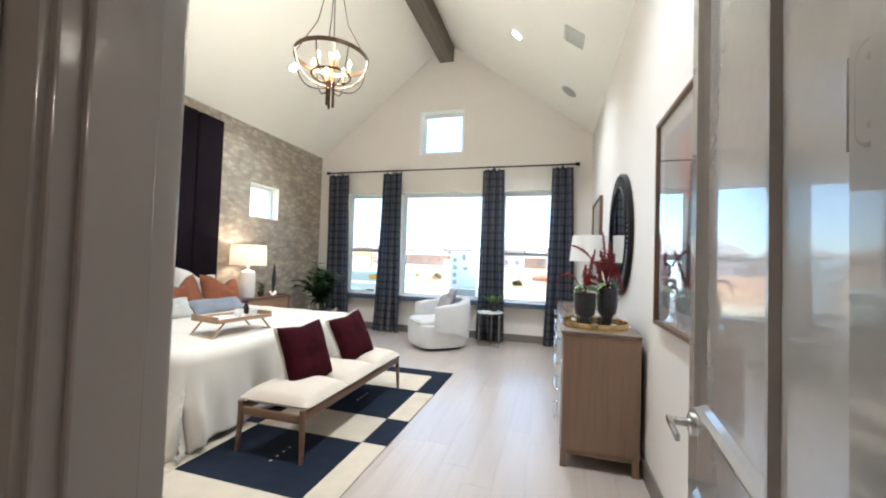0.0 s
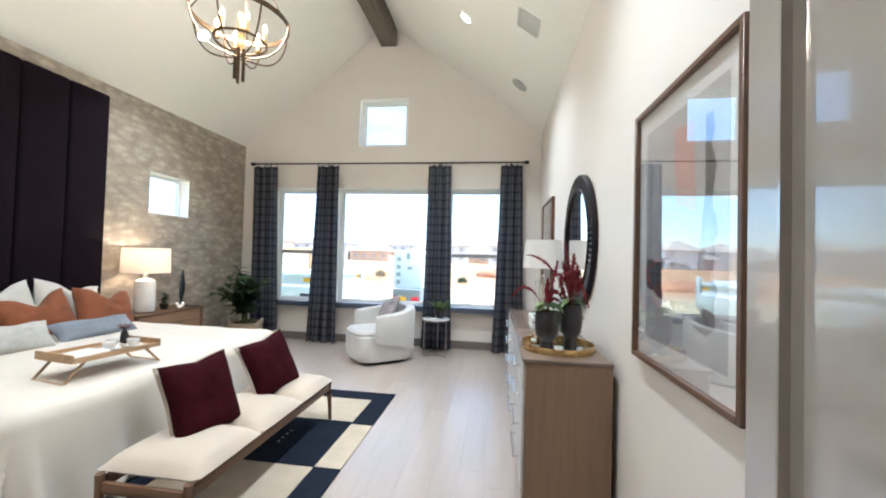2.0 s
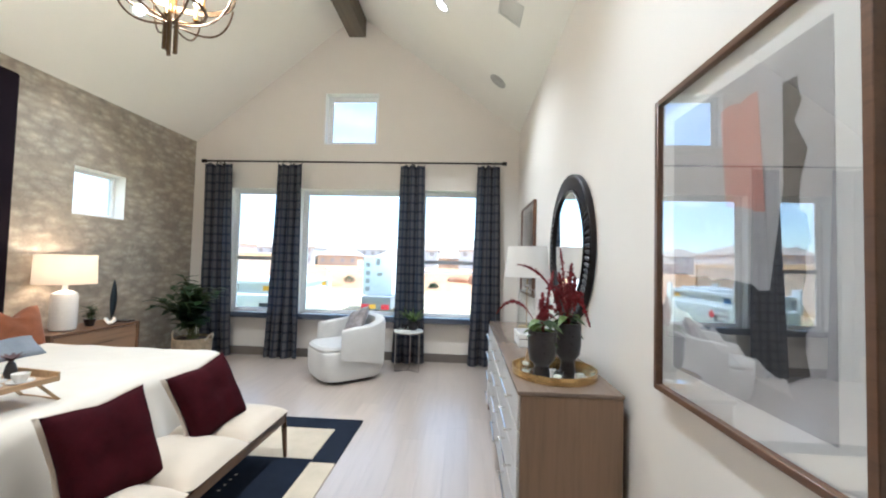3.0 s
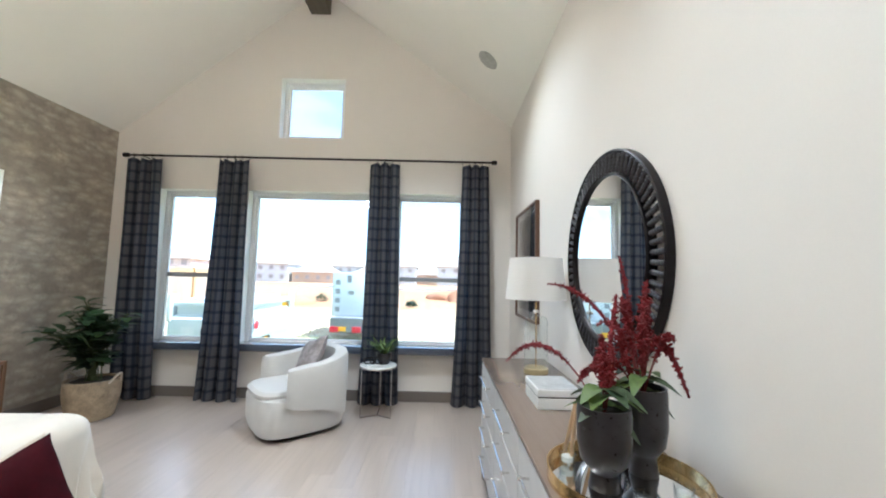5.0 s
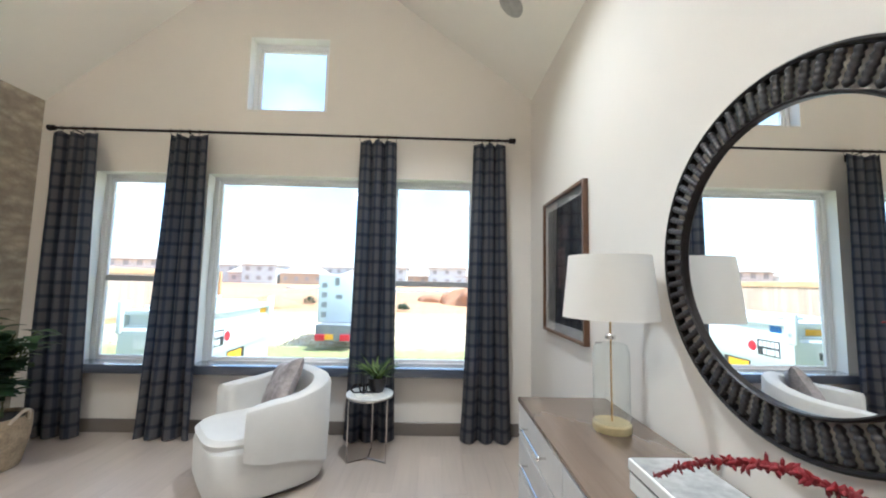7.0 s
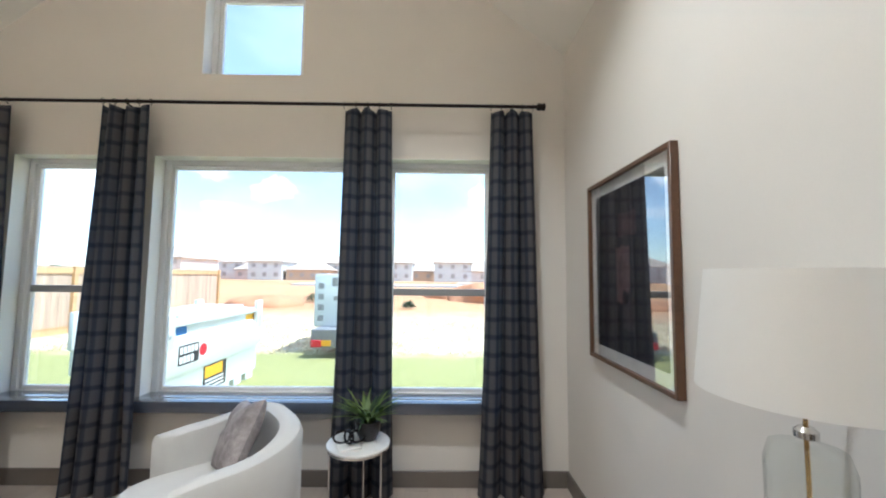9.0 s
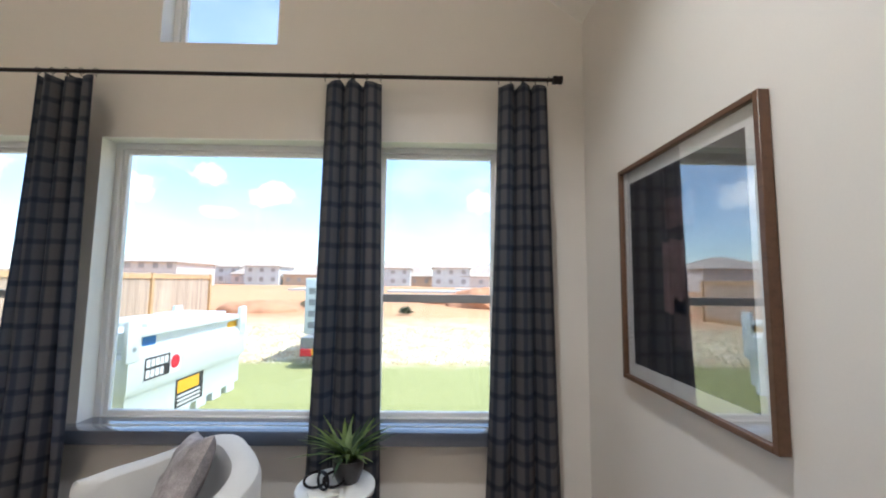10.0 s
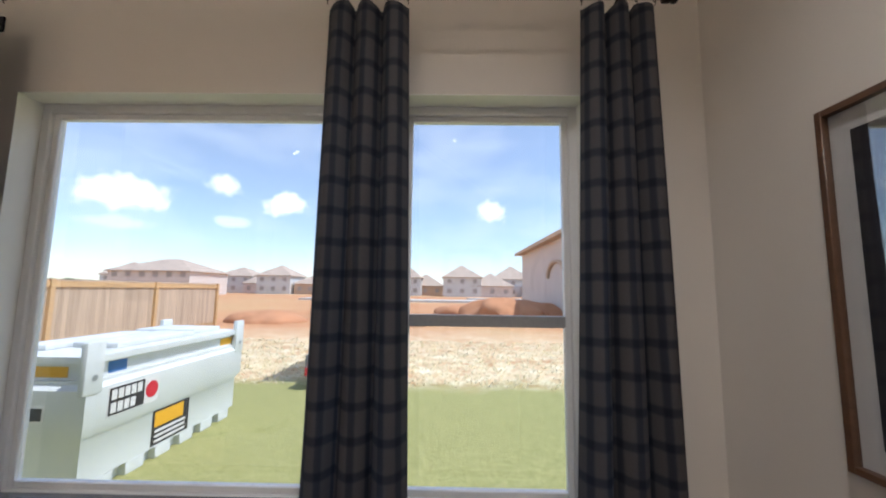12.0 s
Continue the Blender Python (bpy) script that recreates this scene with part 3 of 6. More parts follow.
# ---- windows ----
def window(name, x0, x1, z0, z1, hung, label):
    w = thing(name, ((x0 + x1) / 2, YF + 0.15, z0), label, "window", kind="structure")
    f = 0.045
    ya, yb = YF + 0.12, YF + 0.19
    bm = B()
    for c in ((x0, x0 + f, z0, z1), (x1 - f, x1, z0, z1), (x0 + f, x1 - f, z0, z0 + f), (x0 + f, x1 - f, z1 - f, z1)):
        box(bm, c[0], c[1], ya, yb, c[2], c[3], 0.004, 1)
    part("window_frame", bm, VINYL, w)
    bm = B()
    g = 0.03
    for c in ((x0 + f, x0 + f + g, z0 + f, z1 - f), (x1 - f - g, x1 - f, z0 + f, z1 - f), (x0 + f + g, x1 - f - g, z0 + f, z0 + f + g), (x0 + f + g, x1 - f - g, z1 - f - g, z1 - f)):
        box(bm, c[0], c[1], ya + 0.02, yb - 0.01, c[2], c[3], 0.004, 1)
    part("sash", bm, VINYL, w)
    panes = [(z0 + f + g, z1 - f - g)]
    if hung:
        zm = 1.475
        bm = B()
        box(bm, x0 + f + g, x1 - f - g, ya + 0.012, yb - 0.01, zm - 0.028, zm + 0.028, 0.004, 1)
        part("meeting_rail", bm, surface("rail_grey", (0.36, 0.37, 0.38), 0.4), w, "grey meeting rail")
        panes = [(z0 + f + g, zm - 0.028), (zm + 0.028, z1 - f - g)]
    for a, b in panes:
        bm = B()
        box(bm, x0 + f + g, x1 - f - g, ya + 0.036, ya + 0.040, a, b)
        p = part("pane", bm, WGLASS, w, smooth=False)
        p.visible_shadow = False
    # lining of the opening
    bm = B()
    for c in ((x0, x0 + 0.004, z0, z1), (x1 - 0.004, x1, z0, z1), (x0 + 0.004, x1 - 0.004, z1 - 0.004, z1)):
        box(bm, c[0], c[1], YF - 0.001, ya - 0.001, c[2], c[3])
    part("reveal", bm, REVEAL, w, smooth=False)
    return w


window("window_1", *WINDOWS[0], WIN_Z0, WIN_Z1, True, "white vinyl single-hung window looking onto the yard")
window("window_2", *WINDOWS[1], WIN_Z0, WIN_Z1, False, "large fixed white vinyl picture window onto the yard")
window("window_3", *WINDOWS[2], WIN_Z0, WIN_Z1, True, "white vinyl single-hung window looking onto the yard")
window("window_4", *GABLE_W, False, "small square window high in the gable")

ledge = thing("window_ledge", ((WINDOWS[0][0] + WINDOWS[2][1]) / 2, YF, WIN_Z0), "slate-grey painted window ledge along the three windows", "window sill", kind="structure")
for a, b in WINDOWS:
    part("sill_board", box(B(), a + 0.001, b - 0.001, YF - 0.02, YF + 0.118, WIN_Z0 + 0.002, WIN_Z0 + 0.0385), LEDGE, ledge)
part("front_board", box(B(), WINDOWS[0][0] - 0.08, WINDOWS[2][1] + 0.08, YF - 0.12, YF - 0.001, WIN_Z0 - 0.045, WIN_Z0 + 0.04, 0.006, 2), LEDGE, ledge)

w = thing("window_5", (XL - 0.1, 7.5, NICHE[2]), "small square window set deep in the accent wall", "window", kind="structure")
y0, y1, z0, z1 = NICHE
bm = B()
for c in ((y0, y0 + 0.04, z0, z1), (y1 - 0.04, y1, z0, z1), (y0 + 0.04, y1 - 0.04, z0, z0 + 0.04), (y0 + 0.04, y1 - 0.04, z1 - 0.04, z1)):
    box(bm, XL - 0.19, XL - 0.13, *c, 0.003, 1)
part("window_frame", bm, VINYL, w)
bm = B()
box(bm, XL - 0.162, XL - 0.158, y0 + 0.04, y1 - 0.04, z0 + 0.04, z1 - 0.04)
p = part("pane", bm, WGLASS, w, smooth=False)
p.visible_shadow = False
bm = B()
for c in ((y0, y0 + 0.004, z0, z1), (y1 - 0.004, y1, z0, z1), (y0 + 0.004, y1 - 0.004, z1 - 0.004, z1), (y0 + 0.004, y1 - 0.004, z0, z0 + 0.004)):
    box(bm, XL - 0.129, XL + 0.001, *c)
part("reveal", bm, REVEAL, w, smooth=False)

# ---- doorway and door ----
frame_ob = thing("door_frame", (DOOR_X0, YN - 0.08, 0), "greige gloss-painted door frame with casing", "door frame", kind="structure")
bm = B()
ya, yb = YN - 0.172, YN + 0.004
box(bm, DOOR_X0 - 0.001, DOOR_X0 + 0.02, ya, yb, 0, DOOR_H, 0.003, 1)
box(bm, DOOR_X1 - 0.02, DOOR_X1 + 0.001, ya, yb, 0, DOOR_H, 0.003, 1)
box(bm, DOOR_X0 + 0.02, DOOR_X1 - 0.02, ya, yb, DOOR_H - 0.02, DOOR_H, 0.003, 1)
part("jamb", bm, TRIM, frame_ob)
bm = B()
box(bm, DOOR_X0 + 0.02, DOOR_X0 + 0.034, ya + 0.03, yb - 0.05, 0, DOOR_H - 0.034, 0.003, 1)
box(bm, DOOR_X1 - 0.034, DOOR_X1 - 0.02, ya + 0.03, yb - 0.05, 0, DOOR_H - 0.034, 0.003, 1)
box(bm, DOOR_X0 + 0.02, DOOR_X1 - 0.02, ya + 0.03, yb - 0.05, DOOR_H - 0.034, DOOR_H - 0.02, 0.003, 1)
part("stop", bm, TRIM, frame_ob)
for yy, sgn in ((YN - 0.165, -1), (YN, 1)):
    bm = B()
    d0, d1 = sorted((yy + sgn * 0.001, yy + sgn * 0.018))
    e0, e1 = sorted((yy + sgn * 0.018, yy + sgn * 0.026))
    box(bm, DOOR_X0 - 0.10, DOOR_X0 + 0.006, d0, d1, 0, DOOR_H + 0.09, 0.003, 1)
    box(bm, DOOR_X0 - 0.10, DOOR_X0 - 0.07, e0, e1, 0, DOOR_H + 0.09, 0.003, 1)
    box(bm, DOOR_X1 - 0.006, DOOR_X1 + 0.10, d0, d1, 0, DOOR_H + 0.09, 0.003, 1)
    box(bm, DOOR_X0 + 0.006, DOOR_X1 - 0.006, d0, d1, DOOR_H - 0.006, DOOR_H + 0.09, 0.003, 1)
    part("casing", bm, TRIM, frame_ob)

DOOR_W, DOOR_T, DOOR_ANG = 0.81, 0.04, 83.3
door = thing("door_1", (1.142, YN + 0.012, 0.01), "open greige gloss-painted two-panel door with a nickel lever", "door", kind="structure", rot=radians(DOOR_ANG), local=True)
bm = B()
H, st, HS = 2.40, 0.115, 0.18
t0, t1 = -DOOR_T, 0.0  # the face towards the room is y = 0 before turning
for c in ((0, HS, 0, H), (DOOR_W - st, DOOR_W, 0, H)):
    box(bm, c[0], c[1], t0, t1, c[2], c[3], 0.002, 1)
for c in ((0, 0.22), (0.72, 0.92), (H - 0.13, H)):
    box(bm, HS, DOOR_W - st, t0 + 0.0005, t1 - 0.0005, c[0], c[1])
part("door_leaf", bm, TRIM, door)
for za, zb in ((0.22, 0.72), (0.92, H - 0.13)):
    bm = B()
    box(bm, HS, DOOR_W - st, t0 + 0.012, t1 - 0.012, za, zb)
    part("panel", bm, TRIM, door, smooth=False)
    bm = B()
    for face, s in ((t1, -1), (t0, 1)):
        cx, cz = (HS + DOOR_W - st) / 2, (za + zb) / 2
        steps = ((0.0, 0.0), (0.010, -0.012), (0.018, -0.013), (0.026, 0.0), (0.038, 0.0125))
        for (ia, da), (ib, db) in zip(steps, steps[1:]):
            loop_a = [(x + (ia if x < cx else -ia), face + s * da, z + (ia if z < cz else -ia)) for x, z in ((HS, za), (DOOR_W - st, za), (DOOR_W - st, zb), (HS, zb))]
            loop_b = [(x + (ib if x < cx else -ib), face + s * db, z + (ib if z < cz else -ib)) for x, z in ((HS, za), (DOOR_W - st, za), (DOOR_W - st, zb), (HS, zb))]
            for k in range(4):
                bm.faces.new([bm.verts.new(c) for c in (loop_a[k], loop_a[(k + 1) % 4], loop_b[(k + 1) % 4], loop_b[k])])
    part("panel_moulding", bm, TRIM, door, smooth=False)
hd = part("door_handle", lathe(B(), [(0.032, 0), (0.032, 0.008), (0.026, 0.011), (0.012, 0.012), (0.011, 0.05), (0.011, 0.062)], 24, pose(DOOR_W - 0.06, 0.0005, 0.87, -90)), CHROME, door, "nickel lever handle")
bm = B()
box(bm, DOOR_W - 0.19, DOOR_W - 0.045, 0.052, 0.066, 0.861, 0.881, 0.004, 2)
part("lever", bm, CHROME, hd)
hinge_mat = surface("painted_hinge", (0.22, 0.19, 0.17), 0.35, 0.3, vary=0.15, big=20, fine=120, bump=0.1)


def rounded_plate(bm, x, y0, y1, z0, z1, r, t):
    """A thin plate on the jamb with rounded corners."""
    pts = []
    for cy, cz, a0 in ((y1 - r, z1 - r, 0), (y0 + r, z1 - r, 90), (y0 + r, z0 + r, 180), (y1 - r, z0 + r, 270)):
        pts += [(cy + r * math.cos(radians(a0 + k * 15)), cz + r * math.sin(radians(a0 + k * 15))) for k in range(7)]
    a = [bm.verts.new((x, y, z)) for y, z in pts]
    b = [bm.verts.new((x - t, y, z)) for y, z in pts]
    bm.faces.new(a[::-1])
    bm.faces.new(b)
    for i in range(len(pts)):
        bm.faces.new((a[i], a[(i + 1) % len(pts)], b[(i + 1) % len(pts)], b[i]))


for hz in (0.25, 0.92, 1.50, 2.15):
    bm = B()
    rounded_plate(bm, DOOR_X1 - 0.0206, YN - 0.097, YN - 0.008, hz - 0.054, hz + 0.054, 0.018, 0.0006)
    part("hinge_edge", bm, hinge_mat, frame_ob, "dark gap round the hinge leaf")
    bm = B()
    rounded_plate(bm, DOOR_X1 - 0.0214, YN - 0.0935, YN - 0.0115, hz - 0.0505, hz + 0.0505, 0.016, 0.0008)
    part("hinge", bm, TRIM, frame_ob, "painted hinge leaf")
    bm = B()
    for k in (-0.034, 0, 0.034):
        lathe(bm, [(0.0042, 0), (0.0042, 0.0012)], 10, pose(DOOR_X1 - 0.0222, YN - 0.045 + (0.014 if k else -0.022), hz + k, 0, -90))
    part("hinge_screws", bm, hinge_mat, frame_ob, "dark screw heads")
    part("hinge_knuckle", tube(B(), [(DOOR_X1 - 0.014, YN + 0.006, hz - 0.05), (DOOR_X1 - 0.014, YN + 0.006, hz + 0.05)], 0.005), TRIM, frame_ob)

# ---- ceiling fittings ----
def ceiling_pose(x, y):
    a = math.degrees(math.atan2(roof_z(x + 0.05) - roof_z(x), 0.05))
    return pose(x, y, roof_z(x) - 0.001, 0, -a + 180, 0)


# the last two fittings only house the added fill lamps
for dx, dy in DOWNLIGHTS:
    m = ceiling_pose(dx, dy)
    t = thing("downlight", m.translation, "round white recessed downlight, lit, in the sloped ceiling; doorway-side pair is added fill", "light", "recessed ceiling lights")
    part("trim_ring", lathe(B(), [(0.062, -0.002), (0.095, -0.002), (0.095, 0.006), (0.085, 0.009), (0.066, 0.009), (0.062, 0.004)], 32, m, cap=False), VINYL, t)
    part("lens", lathe(B(), [(0.064, 0.0), (0.064, 0.003)], 28, m), glow("downlight_lens", (1.0, 0.86, 0.66), 9.0), t, "glowing warm lens")

m = ceiling_pose(1.0, 6.69)
vent = thing("ceiling_vent", m.translation, "square pale grey slatted air vent in the sloped ceiling", "vent")
bm = B()
for c in ((-0.125, -0.10, -0.14, 0.14), (0.10, 0.125, -0.14, 0.14), (-0.10, 0.10, -0.14, -0.12), (-0.10, 0.10, 0.12, 0.14)):
    box(bm, *c, 0.0, 0.008, 0.002, 1, m)
part("frame", bm, surface("vent_paint", (0.62, 0.62, 0.58), 0.5), vent)
for i in range(9):
    yy = -0.106 + i * 0.0265
    part("slat", box(B(), -0.10, 0.10, yy - 0.009, yy + 0.009, 0.001, 0.004, 0, 1, m @ pose(0, 0, 0, 0, 0, 0)), surface("vent_paint", (0.62, 0.62, 0.58), 0.5), vent, smooth=False)
m = ceiling_pose(1.0, 8.02)
spk = thing("ceiling_speaker", m.translation, "round grey ceiling speaker grille", "speaker")
part("grille", lathe(B(), [(0.115, 0.0), (0.115, 0.005), (0.10, 0.008), (0.01, 0.009)], 36, m), surface("speaker_mesh", (0.45, 0.45, 0.43), 0.6, vary=0.15, big=20, fine=400, bump=0.4), spk)

# ---- chandelier ----
CX, CY = -1.13, 5.45
chand = thing("chandelier", (CX, CY, 2.68), "lit bronze ring chandelier with curved arms and candle bulbs", "chandelier")


def ring_pts(r, z, n=48):
    return [(CX + r * math.cos(2 * math.pi * i / n), CY + r * math.sin(2 * math.pi * i / n), z) for i in range(n)]


bm = B()
n = 64
for i in range(n):
    a, b = 2 * math.pi * i / n, 2 * math.pi * (i + 1) / n
    q = []
    for ang in (a, b):
        c, s = math.cos(ang), math.sin(ang)
        q.append([bm.verts.new((CX + r * c, CY + r * s, z)) for r, z in ((0.317, 3.10), (0.325, 3.10), (0.325, 3.135), (0.317, 3.135))])
    for k in range(4):
        bm.faces.new((q[0][k], q[1][k], q[1][(k + 1) % 4], q[0][(k + 1) % 4]))
bmesh.ops.remove_doubles(bm, verts=bm.verts[:], dist=1e-5)
part("upper_ring", bm, BRONZE, chand)
bm = B()
tube(bm, ring_pts(0.17, 2.955, 40), 0.009, 8, closed=True)
part("lower_ring", bm, BRONZE, chand)
for i in range(8):
    a = 2 * math.pi * i / 8 + 0.2
    pts = []
    for k in range(13):
        u = k / 12
        r = 0.317 * (math.cos(u * math.pi / 2)) ** 0.55 + 0.02
        z = 3.11 - 0.27 * math.sin(u * math.pi / 2) ** 1.3
        pts.append((CX + r * math.cos(a), CY + r * math.sin(a), z))
    part("arm", tube(B(), pts, 0.006, 6), BRONZE, chand)
for i in range(5):
    a = 2 * math.pi * i / 5
    r = 0.03
    part("drop_tube", tube(B(), [(CX + r * math.cos(a), CY + r * math.sin(a), 2.90), (CX + r * math.cos(a), CY + r * math.sin(a), 2.665 + 0.02 * (i % 2))], 0.011, 8), BRONZE, chand, "bronze drop tube")
for i in range(6):
    a = 2 * math.pi * i / 6 + 0.35
    x, y = CX + 0.16 * math.cos(a), CY + 0.16 * math.sin(a)
    part("candle", lathe(B(), [(0.018, 2.965), (0.018, 2.975), (0.010, 2.98), (0.010, 3.05)], 12, pose(x, y, 0)), GOLD, chand)
    part("bulb", lathe(B(), [(0.008, 3.05), (0.015, 3.062), (0.016, 3.075), (0.011, 3.09), (0.003, 3.108)], 12, pose(x, y, 0)), BULB, chand, "lit candle bulb")
    r = 0.02
    part("centre_rod", tube(B(), [(CX + r * math.cos(a), CY + r * math.sin(a), 2.9), (CX + r * math.cos(a), CY + r * math.sin(a), 3.16)], 0.004, 6), GOLD, chand)
for i in range(4):
    a = 2 * math.pi * i / 4 + 0.5
    pts = [(CX + 0.317 * math.cos(a), CY + 0.317 * math.sin(a), 3.13), (CX + 0.13 * math.cos(a), CY + 0.13 * math.sin(a), 3.45), (CX + 0.05 * math.cos(a), CY + 0.05 * math.sin(a), 3.85), (CX + 0.02 * math.cos(a), CY + 0.02 * math.sin(a), 4.05)]
    part("hanger", tube(B(), pts, 0.0045, 6), BRONZE, chand)
part("stem", tube(B(), [(CX, CY, 4.03), (CX, CY, 4.93)], 0.007, 8), BRONZE, chand)
part("canopy", lathe(B(), [(0.012, 4.88), (0.06, 4.905), (0.065, 4.929)], 24, pose(CX, CY, 0)), BRONZE, chand)
lamp("chandelier_lamp", "POINT", CHAND_W, (1.0, 0.78, 0.55), pose(CX, CY, 3.2), 0.12)

# ---- rod and curtains ----
RY, RZ = 8.83, 2.93
rod = thing("curtain_rod", (-1.1, RY, RZ), "dark bronze curtain rod with round finials", "curtain rod")
part("rod", tube(B(), [(-3.33, RY, RZ), (1.16, RY, RZ)], 0.0125, 12), BLACK, rod)
for x, s in ((-3.33, -1), (1.16, 1)):
    part("finial", lathe(B(), [(0.013, -0.012), (0.026, -0.006), (0.028, 0.012), (0.024, 0.03), (0.029, 0.04), (0.027, 0.052), (0.012, 0.058)], 20, pose(x, RY, RZ, 0, 90 * s)), BLACK, rod)
for x in (-3.14, -2.03, -0.16, 0.955):
    bm = B()
    tube(bm, [(x, RY, RZ - 0.006), (x, YF - 0.01, RZ - 0.02)], 0.006, 8)
    box(bm, x - 0.015, x + 0.015, YF - 0.012, YF - 0.001, RZ - 0.06, RZ + 0.02, 0.002, 1)
    part("bracket", bm, BLACK, rod)


def curtain(xa, xb, ba, bb, seed):
    """A pleated panel from xa..xb at the top to ba..bb at the hem."""
    rnd = random.Random(seed)
    t = thing("curtain", ((ba + bb) / 2, RY, 0.0), "floor-length plaid curtain panel in navy, grey and taupe, hung from hooks", "curtain", "curtains at the windows")
    bm = B()
    uv = bm.loops.layers.uv.new("uv")
    nu, nv, folds = 84, 44, 3.0
    ph = rnd.uniform(0, 6)
    width = 1.1
    grid = []
    for j in range(nv + 1):
        v = j / nv
        z = 0.012 + v * 2.885
        row = []
        for i in range(nu + 1):
            u = i / nu
            x0 = ba + (bb - ba) * u
            x1 = xa + (xb - xa) * u
            x = x0 + (x1 - x0) * v ** 0.8
            amp = 0.047 * (1 - 0.25 * v)
            w = 2 * math.pi * folds * u + ph + 0.5 * math.sin(2.3 * v + ph) * (1 - v)
            nz = noise.noise(Vector((u * 4, v * 1.6, seed)))
            y = RY + amp * math.sin(w) + 0.016 * nz
            x += 0.018 * math.cos(w) * (1 - 0.3 * v) + 0.012 * nz * (1 - v)
            dip = 0.022 * math.sin(math.pi * ((u * 4) % 1)) if j == nv else 0
            row.append((bm.verts.new((x, y, z - dip)), (u * width, z)))
        grid.append(row)
    for j in range(nv):
        for i in range(nu):
            q = (grid[j][i], grid[j][i + 1], grid[j + 1][i + 1], grid[j + 1][i])
            f = bm.faces.new([a[0] for a in q])
            for lp, a in zip(f.loops, q):
                lp[uv].uv = a[1]
    part("cloth", bm, plaid(), t)
    for k in range(5):
        u = k / 4
        x = xa + (xb - xa) * u
        bm = B()
        tube(bm, [(x + 0.002 * math.cos(a), RY + 0.019 * math.sin(a), RZ + 0.019 * math.cos(a)) for a in (2 * math.pi * q / 14 for q in range(14))], 0.0022, 6, closed=True)
        tube(bm, [(x, RY, RZ - 0.018), (x, RY + 0.01, RZ - 0.035)], 0.002, 6)
        part("ring", bm, BLACK, t)
    return t


curtain(-3.36, -2.93, -3.33, -2.84, 1)
curtain(-2.20, -1.83, -2.30, -1.80, 2)
curtain(-0.345, 0.02, -0.39, 0.09, 3)
curtain(0.795, 1.12, 0.71, 1.20, 4)


# ---- pictures on the wall ----
def picture(name, y0, y1, z0, z1, mat_w, art, label, fw=0.022, depth=0.038):
    x = XR - 0.002
    t = thing(name, (x, (y0 + y1) / 2, z0), label, "picture")
    for c in ((y0, y0 + fw, z0, z1), (y1 - fw, y1, z0, z1), (y0 + fw, y1 - fw, z0, z0 + fw), (y0 + fw, y1 - fw, z1 - fw, z1)):
        part("frame", box(B(), x - depth, x, *c, 0.002, 1), wood("frame_walnut", (0.13, 0.065, 0.035), 0.35, 1, 40), t)
    ya, yb, za, zb = y0 + fw, y1 - fw, z0 + fw, z1 - fw
    part("mat_board", box(B(), x - 0.014, x - 0.004, ya, yb, za, zb), PAPER, t, "white mat board", smooth=False)
    my, mz = mat_w
    art(t, x - 0.0148, ya + my, yb - my, za + mz, zb - mz)
    p = part("glass", box(B(), x - 0.0275, x - 0.025, ya, yb, za, zb), PGLASS, t, smooth=False)
    p.visible_shadow = False
    return t


def flat_shape(bm, x, pts):
    """A thin sheet on the picture from points (y, z)."""
    a = [bm.verts.new((x, y, z)) for y, z in pts]
    b = [bm.verts.new((x + 0.0004, y, z)) for y, z in pts]
    bm.faces.new(a)
    bm.faces.new(b[::-1])
    for i in range(len(pts)):
        bm.faces.new((a[i], a[(i + 1) % len(pts)], b[(i + 1) % len(pts)], b[i]))
    return bm


def torn(p, q, n, amp, seed):
    """A ragged line from p to q."""
    r = random.Random(seed)
    out = []
    for i in range(n + 1):
        u = i / n
        k = 0 if i in (0, n) else 1
        out.append((p[0] + (q[0] - p[0]) * u + k * r.uniform(-amp, amp), p[1] + (q[1] - p[1]) * u + k * r.uniform(-amp, amp)))
    return out


